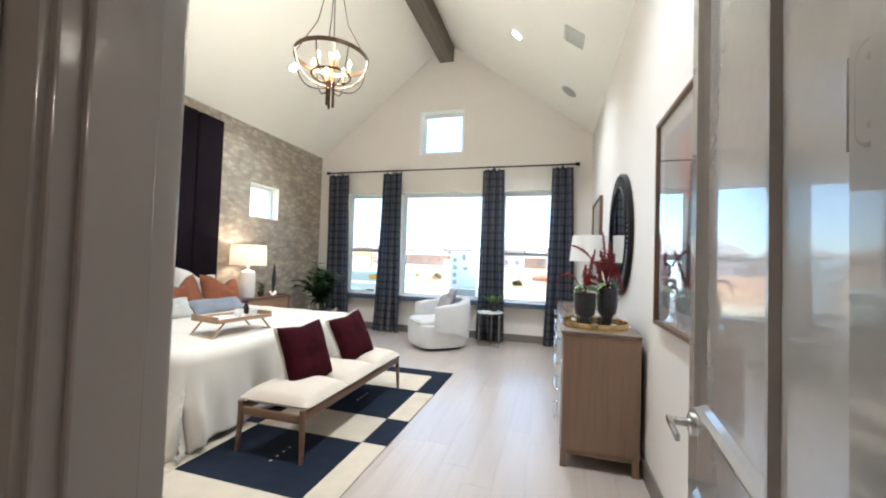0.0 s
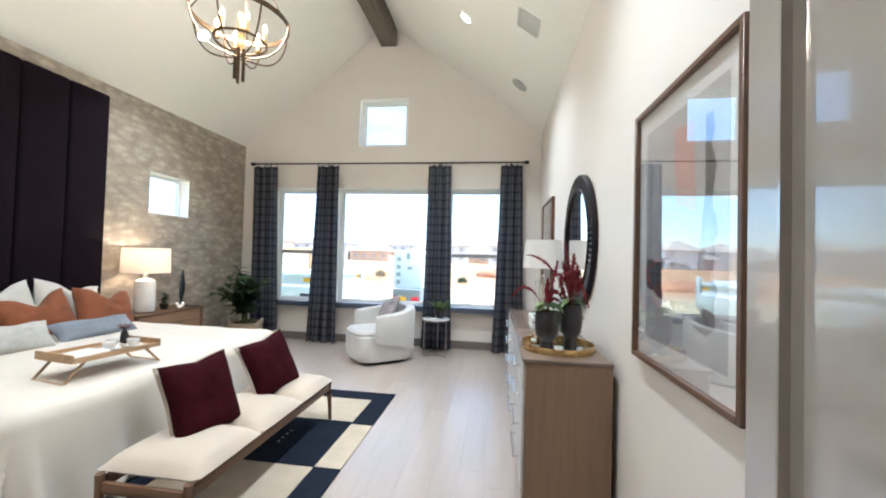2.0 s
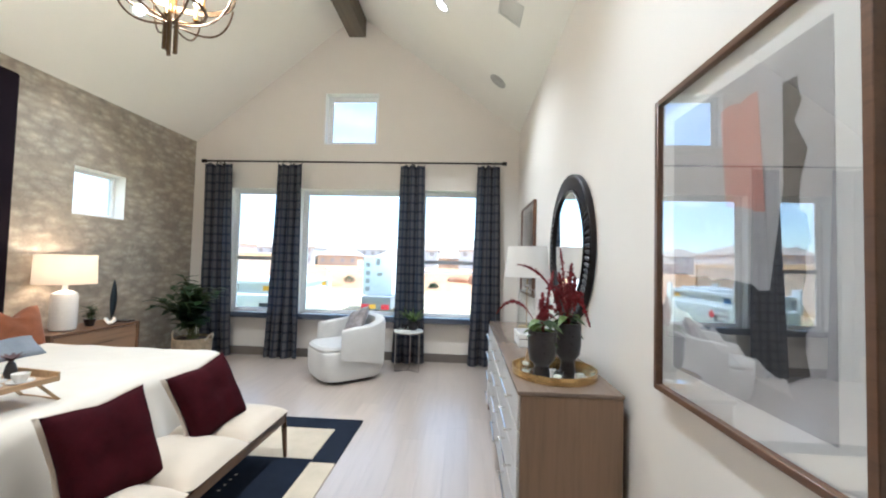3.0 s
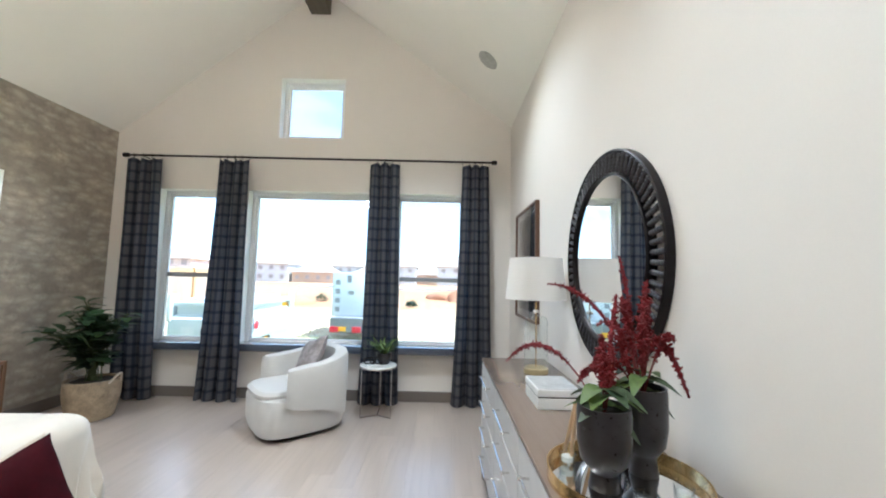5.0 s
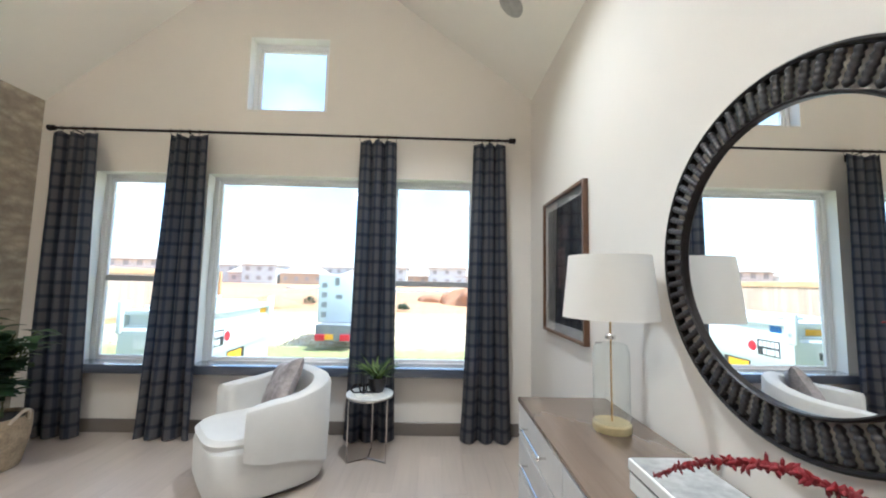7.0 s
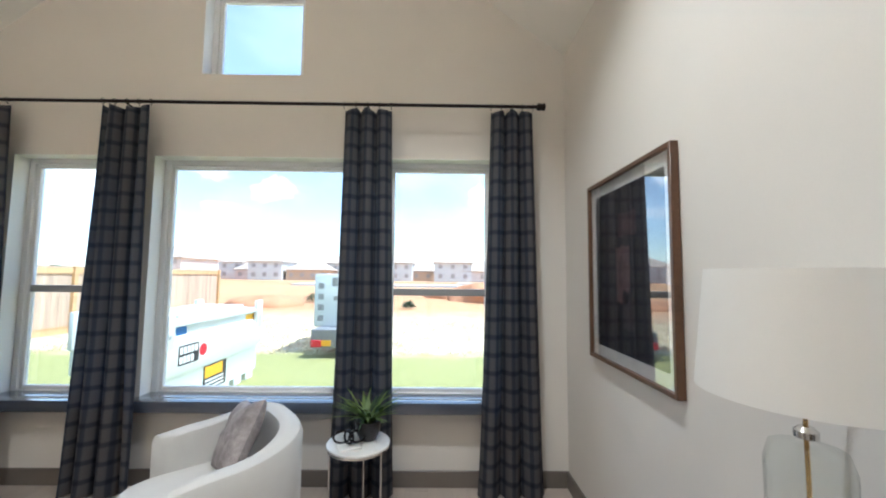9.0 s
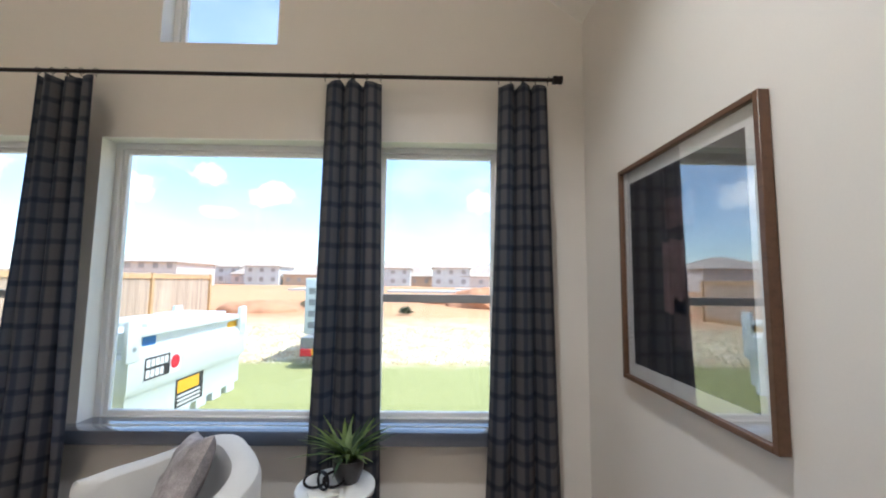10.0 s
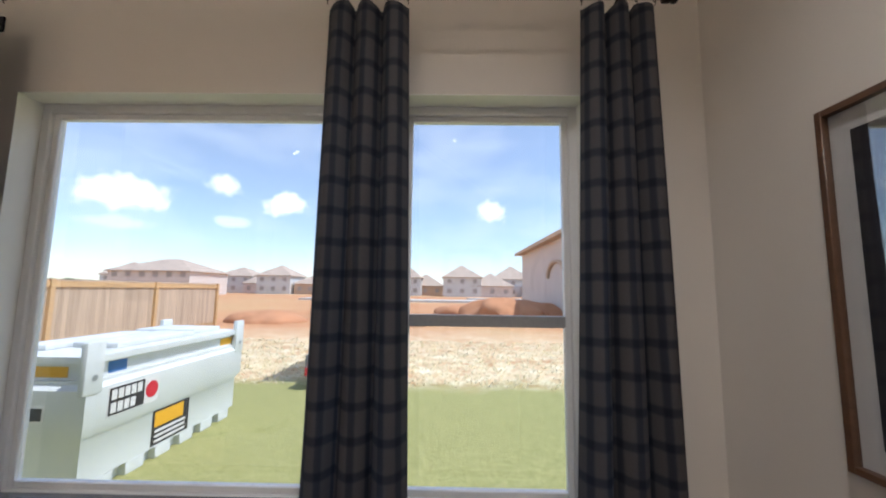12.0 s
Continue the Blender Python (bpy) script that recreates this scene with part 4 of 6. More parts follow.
def collage(t, x, y0, y1, z0, z1):
    W, H = y1 - y0, z1 - z0
    P = lambda a, b: (y1 - a * W, z0 + b * H)  # a runs from the window side, b up
    part("print", box(B(), x, x + 0.0008, y0, y1, z0, z1), surface("print_grey", (0.42, 0.41, 0.42), 0.8, vary=0.12, big=5, fine=90, bump=0.1), t, "grey abstract print", smooth=False)
    dark = [P(0.02, 0.36)] + torn(P(0.02, 0.24), P(0.80, 0.10), 16, 0.012, 4) + torn(P(0.90, 0.14), P(0.86, 0.90), 18, 0.016, 5) + [P(0.79, 0.90), P(0.79, 0.62)] + torn(P(0.72, 0.34), P(0.02, 0.38), 12, 0.014, 6)
    part("torn_paper", flat_shape(B(), x - 0.0012, dark), surface("print_charcoal", (0.045, 0.043, 0.045), 0.8, vary=0.2, big=7, fine=60, bump=0.1), t, "charcoal torn-paper shape", smooth=False)
    edge = torn(P(0.02, 0.25), P(0.80, 0.11), 16, 0.012, 4) + torn(P(0.84, 0.06), P(0.02, 0.20), 14, 0.014, 8)
    part("torn_edge", flat_shape(B(), x - 0.0024, edge), surface("print_pale", (0.50, 0.49, 0.49), 0.8, vary=0.08, big=7, fine=60, bump=0.1), t, "pale torn edge", smooth=False)
    pink = torn(P(0.42, 0.92), P(0.66, 0.92), 5, 0.008, 9) + torn(P(0.70, 0.56), P(0.46, 0.60), 6, 0.012, 11)
    part("pink_wash", flat_shape(B(), x - 0.0012, pink), surface("print_pink", (0.50, 0.27, 0.23), 0.8, vary=0.12, big=7, fine=60, bump=0.05), t, "dusty pink wash", smooth=False)


def dark_print(t, x, y0, y1, z0, z1):
    W, H = y1 - y0, z1 - z0
    P = lambda a, b: (y1 - a * W, z0 + b * H)
    part("print", box(B(), x, x + 0.0008, y0, y1, z0, z1), surface("print_black", (0.022, 0.017, 0.019), 0.7, vary=0.4, big=4, fine=50, bump=0.05), t, "near-black abstract print", smooth=False)
    for a, b, w, h, sd, c in ((0.36, 0.30, 0.20, 0.34, 3, (0.15, 0.09, 0.085)), (0.40, 0.70, 0.26, 0.14, 7, (0.085, 0.05, 0.05)), (0.45, 0.15, 0.16, 0.22, 9, (0.06, 0.042, 0.042))):
        pts = torn(P(a, b), P(a + w, b), 6, 0.010, sd) + torn(P(a + w, b + h), P(a, b + h), 6, 0.014, sd + 1)
        part("brush_patch", flat_shape(B(), x - 0.0012, pts), surface("print_mauve_%s" % {3: "light", 7: "mid", 9: "deep"}[sd], c, 0.7, vary=0.3, big=9, fine=50, bump=0.05), t, "muted mauve patch", smooth=False)


picture("framed_picture", 4.085, 4.884, 1.01, 2.125, (0.075, 0.085), collage, "large walnut-framed abstract in grey, charcoal and dusty pink under glass")
picture("framed_picture", 7.55, 8.45, 1.115, 2.20, (0.06, 0.065), dark_print, "walnut-framed near-black abstract print with a white mat under glass")

# ---- round mirror ----
MY, MZ, MRO, MRI = 6.17, 1.60, 0.526, 0.416
mir = thing("mirror", (XR, MY, MZ - MRO), "large round wall mirror in a black ribbed beaded frame", "mirror")
bm = B()
lathe(bm, [(MRI + 0.004, 0.0), (MRI + 0.004, 0.030)], 72, pose(XR - 0.001, MY, MZ, 0, -90))
part("glass", bm, MIRROR, mir, "silvered mirror glass")
for nm, r, h, wd in (("inner_rim", MRI, 0.042, 0.010), ("outer_rim", MRO, 0.034, 0.014)):
    prof = [(r - wd / 2, 0.002), (r - wd / 2, h), (r, h + 0.006), (r + wd / 2, h), (r + wd / 2, 0.002)]
    part(nm, lathe(B(), prof, 80, pose(XR - 0.001, MY, MZ, 0, -90), cap=False), BLACK, mir)
bm = B()
lathe(bm, [(0.004, 0.0)] + [(0.0075 + 0.0055 * abs(math.sin(math.pi * k / 16 * 5)), 0.004 + k * (MRO - MRI - 0.022) / 16) for k in range(17)] + [(0.004, MRO - MRI - 0.018)], 8)
rib = bpy.data.meshes.new("rib")
bm.to_mesh(rib)
bm.free()
rib.materials.append(surface("dark_pewter", (0.075, 0.07, 0.075), 0.3, 0.6, vary=0.3, big=20, fine=120, bump=0.1))
rib.polygons.foreach_set("use_smooth", [True] * len(rib.polygons))
for i in range(72):
    a = 2 * math.pi * i / 72
    o = new("rib", rib)
    OFFSET[o] = Vector()
    o.parent = mir
    r0 = MRI + 0.008
    o.matrix_basis = Matrix.Translation(Vector((XR - 0.030, MY + r0 * math.cos(a), MZ + r0 * math.sin(a))) - mir.location) @ pose(0, 0, 0, 0, 0, 0) @ Matrix.Rotation(a - math.pi / 2, 4, "X")

# ---- dresser ----
DX0, DX1, DY0, DY1, DZ = 0.905, 1.385, 5.16, 7.28, 0.885
dr = thing("dresser", ((DX0 + DX1) / 2, (DY0 + DY1) / 2, 0), "long brown wooden dresser with pale drawer fronts and nickel bar pulls", "dresser")
bm = B()
box(bm, DX0 + 0.012, DX1, DY0, DY1, 0.115, DZ - 0.022, 0.004, 1)
part("body", bm, DRESS, dr)
part("top", box(B(), DX0 - 0.004, DX1 + 0.004, DY0 - 0.004, DY1 + 0.004, DZ - 0.022, DZ, 0.004, 2), DRESS_T, dr, "satin brown wooden top")
for x, y in ((DX0 + 0.004, DY0), (DX1 - 0.044, DY0), (DX0 + 0.004, DY1 - 0.04), (DX1 - 0.044, DY1 - 0.04)):
    part("leg", box(B(), x, x + 0.04, y, y + 0.04, 0, 0.115, 0.003, 1), DRESS, dr)
bm = B()
box(bm, DX0 + 0.04, DX1 - 0.04, DY0 + 0.006, DY0 + 0.03, 0.085, 0.115, 0.002, 1)
box(bm, DX0 + 0.014, DX0 + 0.034, DY0 + 0.04, DY1 - 0.04, 0.085, 0.115, 0.002, 1)
part("apron", bm, DRESS, dr)
cols = [(DY0 + 0.012 + i * 0.699, DY0 + 0.012 + (i + 1) * 0.699) for i in range(3)]
rows = [(0.125, 0.325), (0.33, 0.515), (0.52, 0.69), (0.695, 0.86)]
for a, b in cols:
    for c, d in rows:
        dw = part("drawer", box(B(), DX0 - 0.002, DX0 + 0.0118, a + 0.004, b - 0.004, c + 0.002, d - 0.002, 0.003, 1), DRAWER, dr, "lacquered drawer front, paled by window sheen put into its colour")
        zc = (c + d) / 2 + 0.012
        for ya_, yb_ in (((a + b) / 2 - 0.16, (a + b) / 2 + 0.16),):
            bm = B()
            tube(bm, [(DX0 - 0.032, ya_, zc), (DX0 - 0.032, yb_, zc)], 0.0045, 8)
            for yy in (ya_ + 0.008, yb_ - 0.008):
                tube(bm, [(DX0 - 0.001, yy, zc), (DX0 - 0.032, yy, zc)], 0.005, 8)
                blob(bm, DX0 - 0.034, yy, zc, 0.010, 0.010, 0.010, 2)
            part("handle", bm, CHROME, dw, "nickel bar pull")

# ---- on the dresser ----
LX, LY = 1.21, 6.83
lp = thing("table_lamp", (LX, LY, DZ), "clear glass table lamp with a tapered off-white drum shade, unlit", "lamp")
part("base", lathe(B(), [(0.078, DZ), (0.080, DZ + 0.006), (0.080, DZ + 0.03), (0.074, DZ + 0.036)], 32, pose(LX, LY, 0)), surface("amber_resin", (0.55, 0.46, 0.26), 0.15, vary=0.1, big=9, fine=60, bump=0.02), lp)
g = part("glass_column", lathe(B(), [(0.074, DZ + 0.037), (0.076, DZ + 0.05), (0.076, DZ + 0.33), (0.066, DZ + 0.365), (0.02, DZ + 0.375)], 36, pose(LX, LY, 0), cap=False), GLASS, lp, "clear glass cylinder")
g.visible_shadow = False
part("stem", tube(B(), [(LX, LY, DZ + 0.036), (LX, LY, DZ + 0.46)], 0.0045, 8), GOLD, lp)
part("collar", lathe(B(), [(0.022, DZ + 0.386), (0.022, DZ + 0.40), (0.012, DZ + 0.41)], 20, pose(LX, LY, 0)), CHROME, lp)
part("shade", lathe(B(), [(0.198, 1.362), (0.200, 1.362), (0.173, 1.636), (0.171, 1.636)], 48, pose(LX - 0.002, LY, 0), cap=False), SHADE, lp, "off-white tapered fabric shade")

bx = thing("storage_box", (1.14, 6.23, DZ), "white lidded box with a marbled grey top and dark band", "box")
part("body", box(B(), 1.04, 1.24, 6.10, 6.36, DZ, DZ + 0.052, 0.003, 1), PAPER, bx)
part("band", box(B(), 1.043, 1.237, 6.103, 6.357, DZ + 0.052, DZ + 0.058), BLACK, bx, "thin dark band", smooth=False)
part("lid", box(B(), 1.038, 1.242, 6.098, 6.362, DZ + 0.058, DZ + 0.092, 0.003, 1), PAPER, bx)
part("top_inlay", box(B(), 1.045, 1.235, 6.105, 6.355, DZ + 0.092, DZ + 0.0945), surface("marbled_grey", (0.42, 0.42, 0.42), 0.35, vary=0.3, big=9, fine=40, bump=0.02), bx, "marbled grey inlay", smooth=False)
EX, EY, EZ = 1.03, 5.59, DZ + 0.0075
st = thing("easel_stand", (EX, EY, EZ), "small pale wooden A-frame stand on the gold tray", "decoration")
for s in (-1, 1):
    part("leg", tube(B(), [(EX - 0.02, EY + s * 0.035, EZ + 0.004), (EX + 0.01, EY, EZ + 0.19)], 0.0065, 8), OAK, st)
part("prop", tube(B(), [(EX + 0.06, EY, EZ + 0.004), (EX + 0.01, EY, EZ + 0.19)], 0.0065, 8), OAK, st)

TX, TY = 1.135, 5.455
tr = thing("round_tray", (TX, TY, DZ), "round brushed-gold tray with a mirrored floor", "tray")
part("wall", lathe(B(), [(0.217, DZ), (0.222, DZ + 0.002), (0.222, DZ + 0.042), (0.218, DZ + 0.042), (0.216, DZ + 0.008)], 64, pose(TX, TY, 0), cap=False), GOLD, tr)
part("floor", lathe(B(), [(0.214, DZ + 0.001), (0.214, DZ + 0.007)], 64, pose(TX, TY, 0)), MIRROR, tr, "mirrored tray floor")
TZ = DZ + 0.0072


def goblet(x, y, s, zs, label):
    p = thing("plant_pot", (x, y, TZ), label, "pot", "charcoal goblet pots on the tray")
    prof = [(0.048, 0), (0.05, 0.004), (0.044, 0.03), (0.042, 0.045), (0.05, 0.056), (0.074, 0.08), (0.083, 0.13), (0.084, 0.215), (0.082, 0.235), (0.076, 0.235), (0.075, 0.20), (0.01, 0.195)]
    part("vessel", lathe(B(), [(r * s, z * zs + TZ) for r, z in prof], 36, pose(x, y, 0)), CERAM, p)
    part("soil", lathe(B(), [(0.074 * s, 0.205 * zs + TZ), (0.074 * s, 0.212 * zs + TZ)], 24, pose(x, y, 0)), SOIL, p)
    return p


def tassel(bm, pts, r, rnd, n=60):
    """A drooping flower spike: small pointed tufts strung along a bent stem."""
    pts = [Vector(p) for p in pts]
    for i in range(n):
        u = i / (n - 1) * (len(pts) - 1)
        k = min(int(u), len(pts) - 2)
        c = pts[k].lerp(pts[k + 1], u - k)
        w = r * 0.86 * (0.35 + 0.75 * math.sin(math.pi * min(i / n * 0.85 + 0.1, 1)))
        blob(bm, c.x, c.y, c.z, w * 0.6, w * 0.6, w * 0.7, 1, 0.3, rnd)
        for _ in range(3):
            d = Vector([rnd.gauss(0, 1) for _ in range(3)]).normalized()
            q = c + d * w * 0.8
            t = bmesh.new()
            bmesh.ops.create_icosphere(t, subdivisions=1, radius=1)
            turn = d.to_track_quat("Z", "Y").to_matrix().to_4x4()
            merge(bm, t, Matrix.Translation(q) @ turn @ Matrix.Diagonal((w * 0.28, w * 0.28, w * rnd.uniform(0.5, 1.0), 1)))


def arc(p0, p1, p2, n=10):
    p0, p1, p2 = Vector(p0), Vector(p1), Vector(p2)
    return [p0 * (1 - t) ** 2 + p1 * 2 * t * (1 - t) + p2 * t * t for t in (i / n for i in range(n + 1))]


def amaranth(x, y, z0, spikes, seed, label):
    rnd = random.Random(seed)
    p = thing("flowering_plant", (x, y, z0), label, "plant", "red amaranth plants on the dresser")
    for k, (mid, end, r) in enumerate(spikes):
        pts = arc((x, y, z0), (x + mid[0], y + mid[1], z0 + mid[2]), (x + end[0], y + end[1], z0 + end[2]))
        part("stem", tube(B(), pts, 0.003, 6), surface("red_stem", (0.18, 0.02, 0.02), 0.5), p)
        bm = B()
        tassel(bm, pts[3:], r, rnd, 40)
        part("flower_spike", bm, RED, p, "crimson drooping flower spike")
    for k in range(12):
        a = rnd.uniform(0, 6.28)
        bm = B()
        leaf_mesh(bm, (x, y, z0 + rnd.uniform(0.0, 0.09)), (math.cos(a), math.sin(a), rnd.uniform(0.0, 0.5)), rnd.uniform(0.07, 0.11), rnd.uniform(0.06, 0.085), 0.6, 0.2, 6)
        part("leaf", bm, LEAF2 if k % 2 else LEAF3, p, "broad green leaf")


goblet(1.225, 5.52, 0.86, 1.12, "tall charcoal ceramic goblet pot on the gold tray")
goblet(1.065, 5.43, 0.90, 0.98, "smaller charcoal ceramic goblet pot on the gold tray")
amaranth(1.225, 5.52, TZ + 0.22, [((0.0, 0.0, 0.25), (0.01, -0.02, 0.37), 0.018), ((-0.03, 0.03, 0.25), (-0.05, 0.02, 0.32), 0.016), ((0.03, 0.02, 0.22), (0.05, 0.05, 0.30), 0.016), ((-0.10, 0.04, 0.20), (-0.13, 0.07, 0.08), 0.015), ((-0.12, 0.10, 0.14), (-0.16, 0.12, 0.02), 0.015), ((0.02, -0.02, 0.36), (0.09, -0.09, 0.04), 0.016), ((-0.02, 0.04, 0.36), (-0.03, 0.08, 0.46), 0.011), ((-0.10, 0.02, 0.36), (-0.28, 0.06, 0.36), 0.011), ((-0.02, -0.05, 0.18), (-0.03, -0.06, 0.26), 0.017), ((0.04, -0.06, 0.26), (0.05, -0.09, 0.20), 0.014), ((-0.06, 0.0, 0.12), (-0.07, 0.0, 0.22), 0.017), ((-0.03, 0.05, 0.30), (-0.10, 0.10, 0.22), 0.012), ((0.05, 0.06, 0.38), (0.07, 0.12, 0.10), 0.018)], 3, "tall dense crimson amaranth with drooping spikes in a charcoal pot")
amaranth(1.065, 5.43, TZ + 0.19, [((0, 0, 0.14), (0.0, 0.01, 0.24), 0.017), ((-0.10, 0.22, 0.30), (-0.205, 0.48, 0.06), 0.0125), ((0.03, 0.02, 0.24), (0.07, 0.06, 0.36), 0.013), ((0.02, -0.01, 0.12), (0.03, 0.0, 0.2), 0.014)], 8, "crimson amaranth with one long arching spike in a charcoal pot")
for x, y, s in ((1.12, 5.31, 1.0), (1.25, 5.36, 0.85), (1.0, 5.56, 0.9)):
    v = thing("votive", (x, y, TZ), "small clear glass votive holder on the tray", "candle holder", "glass votives on the tray")
    g = part("glass", lathe(B(), [(0.0, TZ + 0.001), (0.026 * s, TZ + 0.001), (0.031 * s, TZ + 0.05 * s), (0.028 * s, TZ + 0.05 * s), (0.022 * s, TZ + 0.012), (0.0, TZ + 0.012)], 24, pose(x, y, 0), cap=False), GLASS, v)
    g.visible_shadow = False
    part("candle", lathe(B(), [(0.020 * s, TZ + 0.013), (0.020 * s, TZ + 0.028)], 18, pose(x, y, 0)), WCERAM, v)

# ---- rug ----
rug = thing("rug", (-1.9, 5.4, 0), "wool rug in large navy and sand checks", "rug")
rnd = random.Random(2)
xs = [(-0.44, -0.25), (-1.33, -0.44), (-1.95, -1.33), (-2.51, -1.95)]
ys = [(6.62, 6.83), (6.12, 6.62), (5.41, 6.12), (4.98, 5.41), (4.30, 4.98), (4.08, 4.30)]
edge_rows = [(6.08, 6.83, 1), (5.42, 6.08, 0), (4.99, 5.42, 1), (4.08, 4.99, 0)]
tiles = []
for a, b, navy in edge_rows:
    tiles.append((-0.44, -0.25, a, b, navy))
for ci, (xa_, xb_) in enumerate(xs[1:]):
    for ri, (a, b) in enumerate(ys):
        navy = {0: 1, 1: 0, 2: 1, 3: 0, 4: 1, 5: 0}[ri]
        if ci % 2 and ri not in (0, 5):
            navy = 1 - navy
        tiles.append((xa_, xb_, a, b, navy))
for x0, x1, y0, y1, navy in tiles:
    part("panel", box(B(), x0 + 0.001, x1 - 0.001, y0 + 0.001, y1 - 0.001, 0.0005, 0.012, 0.003, 1), NAVY if navy else SAND, rug)
for cx, cy in ((-0.86, 5.78), (-0.86, 4.66)):
    for k in range(4):
        part("motif", box(B(), cx - 0.008, cx + 0.008, cy - 0.09 + k * 0.06 - 0.008, cy - 0.09 + k * 0.06 + 0.008, 0.0121, 0.0135, 0.001, 1, Matrix.Identity(4)), SAND, rug, "small stitched pale motif")

# ---- bed ----
BX0, BX1, BY0, BY1, BZ = -3.50, -1.42, 4.42, 6.55, 0.64
bed = thing("bed", (-2.45, 5.48, 0), "made king bed with ivory coverlet and white skirt", "bed")
bm = B()
box(bm, BX0 + 0.05, BX1 - 0.03, BY0 + 0.03, BY1 - 0.03, 0.30, BZ - 0.03, 0.06, 4)
part("mattress", bm, WHITE_CLOTH, bed)
bm = B()
box(bm, BX0 + 0.05, BX1 - 0.05, BY0 + 0.05, BY1 - 0.05, 0.05, 0.30, 0.01, 1)
part("base", bm, WHITE_CLOTH, bed)
# gathered skirt
bm = B()
loop = []
per = [(BX0, BY0 + 0.05), (BX1 - 0.045, BY0 + 0.05), (BX1 - 0.045, BY1 - 0.05), (BX0, BY1 - 0.05)]
pts = []
for (xa_, ya_), (xb_, yb_) in zip(per, per[1:]):
    L_ = math.hypot(xb_ - xa_, yb_ - ya_)
    nn = int(L_ / 0.02)
    nx, ny = (yb_ - ya_) / L_, -(xb_ - xa_) / L_
    for i in range(nn):
        u = i / nn
        pts.append((xa_ + (xb_ - xa_) * u, ya_ + (yb_ - ya_) * u, nx, ny, u * L_))
rows_ = []
for j in range(6):
    z = 0.008 + j * 0.064
    amp = 0.011 * (1 - j / 7)
    rows_.append([bm.verts.new((x + nx * amp * math.sin(s * 42 + x), y + ny * amp * math.sin(s * 42 + x), z)) for x, y, nx, ny, s in pts])
for a, b in zip(rows_, rows_[1:]):
    for i in range(len(a) - 1):
        bm.faces.new((a[i], a[i + 1], b[i + 1], b[i]))
part("skirt", bm, WHITE_CLOTH, bed, "white gathered bed skirt")


def drape(x0, x1, y0, y1, top, drops, seed, n=130, m=120):
    """A cover laid over a block: past each edge it rounds off and hangs in folds. drops: near side, foot, far side."""
    bm = B()
    near, foot, far = drops
    r = 0.09
    S0, S1 = 0.0, (x1 - x0) + foot
    T0, T1 = -near, (y1 - y0) + far
    grid = []
    for j in range(m + 1):
        t = T0 + (T1 - T0) * j / m
        row = []
        for i in range(n + 1):
            s = S0 + (S1 - S0) * i / n
            over_x = max(s - (x1 - x0) + r, 0)
            if t < r:
                over_y, sy = r - t, -1
            elif t > (y1 - y0) - r:
                over_y, sy = t - (y1 - y0) + r, 1
            else:
                over_y, sy = 0, 0
            x = x0 + min(s, (x1 - x0) - r)
            y = y0 + min(max(t, r), (y1 - y0) - r)
            d = max(over_x, over_y)
            both = min(over_x, over_y)
            arc_len = r * math.pi / 2
            if d > 0:
                ox, oy = over_x / d, over_y / d
                q = math.hypot(ox, oy)
                ox, oy = ox / q, oy / q
                d2 = math.hypot(over_x, over_y) if both > 0 else d
                d2 = min(d2, max(near if sy < 0 else far, foot) + 0.22)
                if d2 < arc_len:
                    ang = d2 / r
                    out, down = r * math.sin(ang), r * (1 - math.cos(ang))
                else:
                    down = r + (d2 - arc_len)
                    out = r + 0.10 * (down - r) * (1.0 if both > 0 else 0.55)
                fold = max(d2 - arc_len, 0) * 1.35
                along = (s if over_y >= over_x else t)
                w = noise.noise(Vector((along * 2.6, seed, 0))) * 0.10 + noise.noise(Vector((along * 6.5, seed + 4, fold))) * 0.065
                out += w * min(fold * 2.2, 1.0) + 0.03
                x += ox * out
                y += oy * sy * out
                z = top - down
            else:
                z = top
            z += 0.008 * noise.noise(Vector((x * 3.0, y * 3.0, seed))) + 0.004 * noise.noise(Vector((x * 9, y * 9, seed)))
            row.append(bm.verts.new((x, y, max(z, 0.022 + 0.006 * noise.noise(Vector((x * 8, y * 8, 2)))))))
        grid.append(row)
    for j in range(m):
        for i in range(n):
            bm.faces.new((grid[j][i], grid[j][i + 1], grid[j + 1][i + 1], grid[j + 1][i]))
    return bm


cov = part("coverlet", drape(BX0 + 0.45, BX1 - 0.02, BY0, BY1, BZ + 0.02, (0.68, 0.56, 0.50), 3), COVER, bed, "ivory quilted coverlet hanging in soft folds")
sol = cov.modifiers.new("thick", "SOLIDIFY")
sol.thickness = 0.012

hb = thing("headboard", (-3.55, 5.5, 0), "very tall aubergine velvet headboard in vertical channels", "headboard")
part("back_board", box(B(), XL + 0.001, XL + 0.03, 3.83, 6.565, 0.02, 3.12, 0.003, 1), PLUM, hb)
yb_ = 3.83
for k in range(7):
    part("channel", box(B(), XL + 0.031, -3.50, yb_ + 0.002, yb_ + 0.389, 0.02, 3.12, 0.028, 4), PLUM, hb)
    yb_ += 0.3907


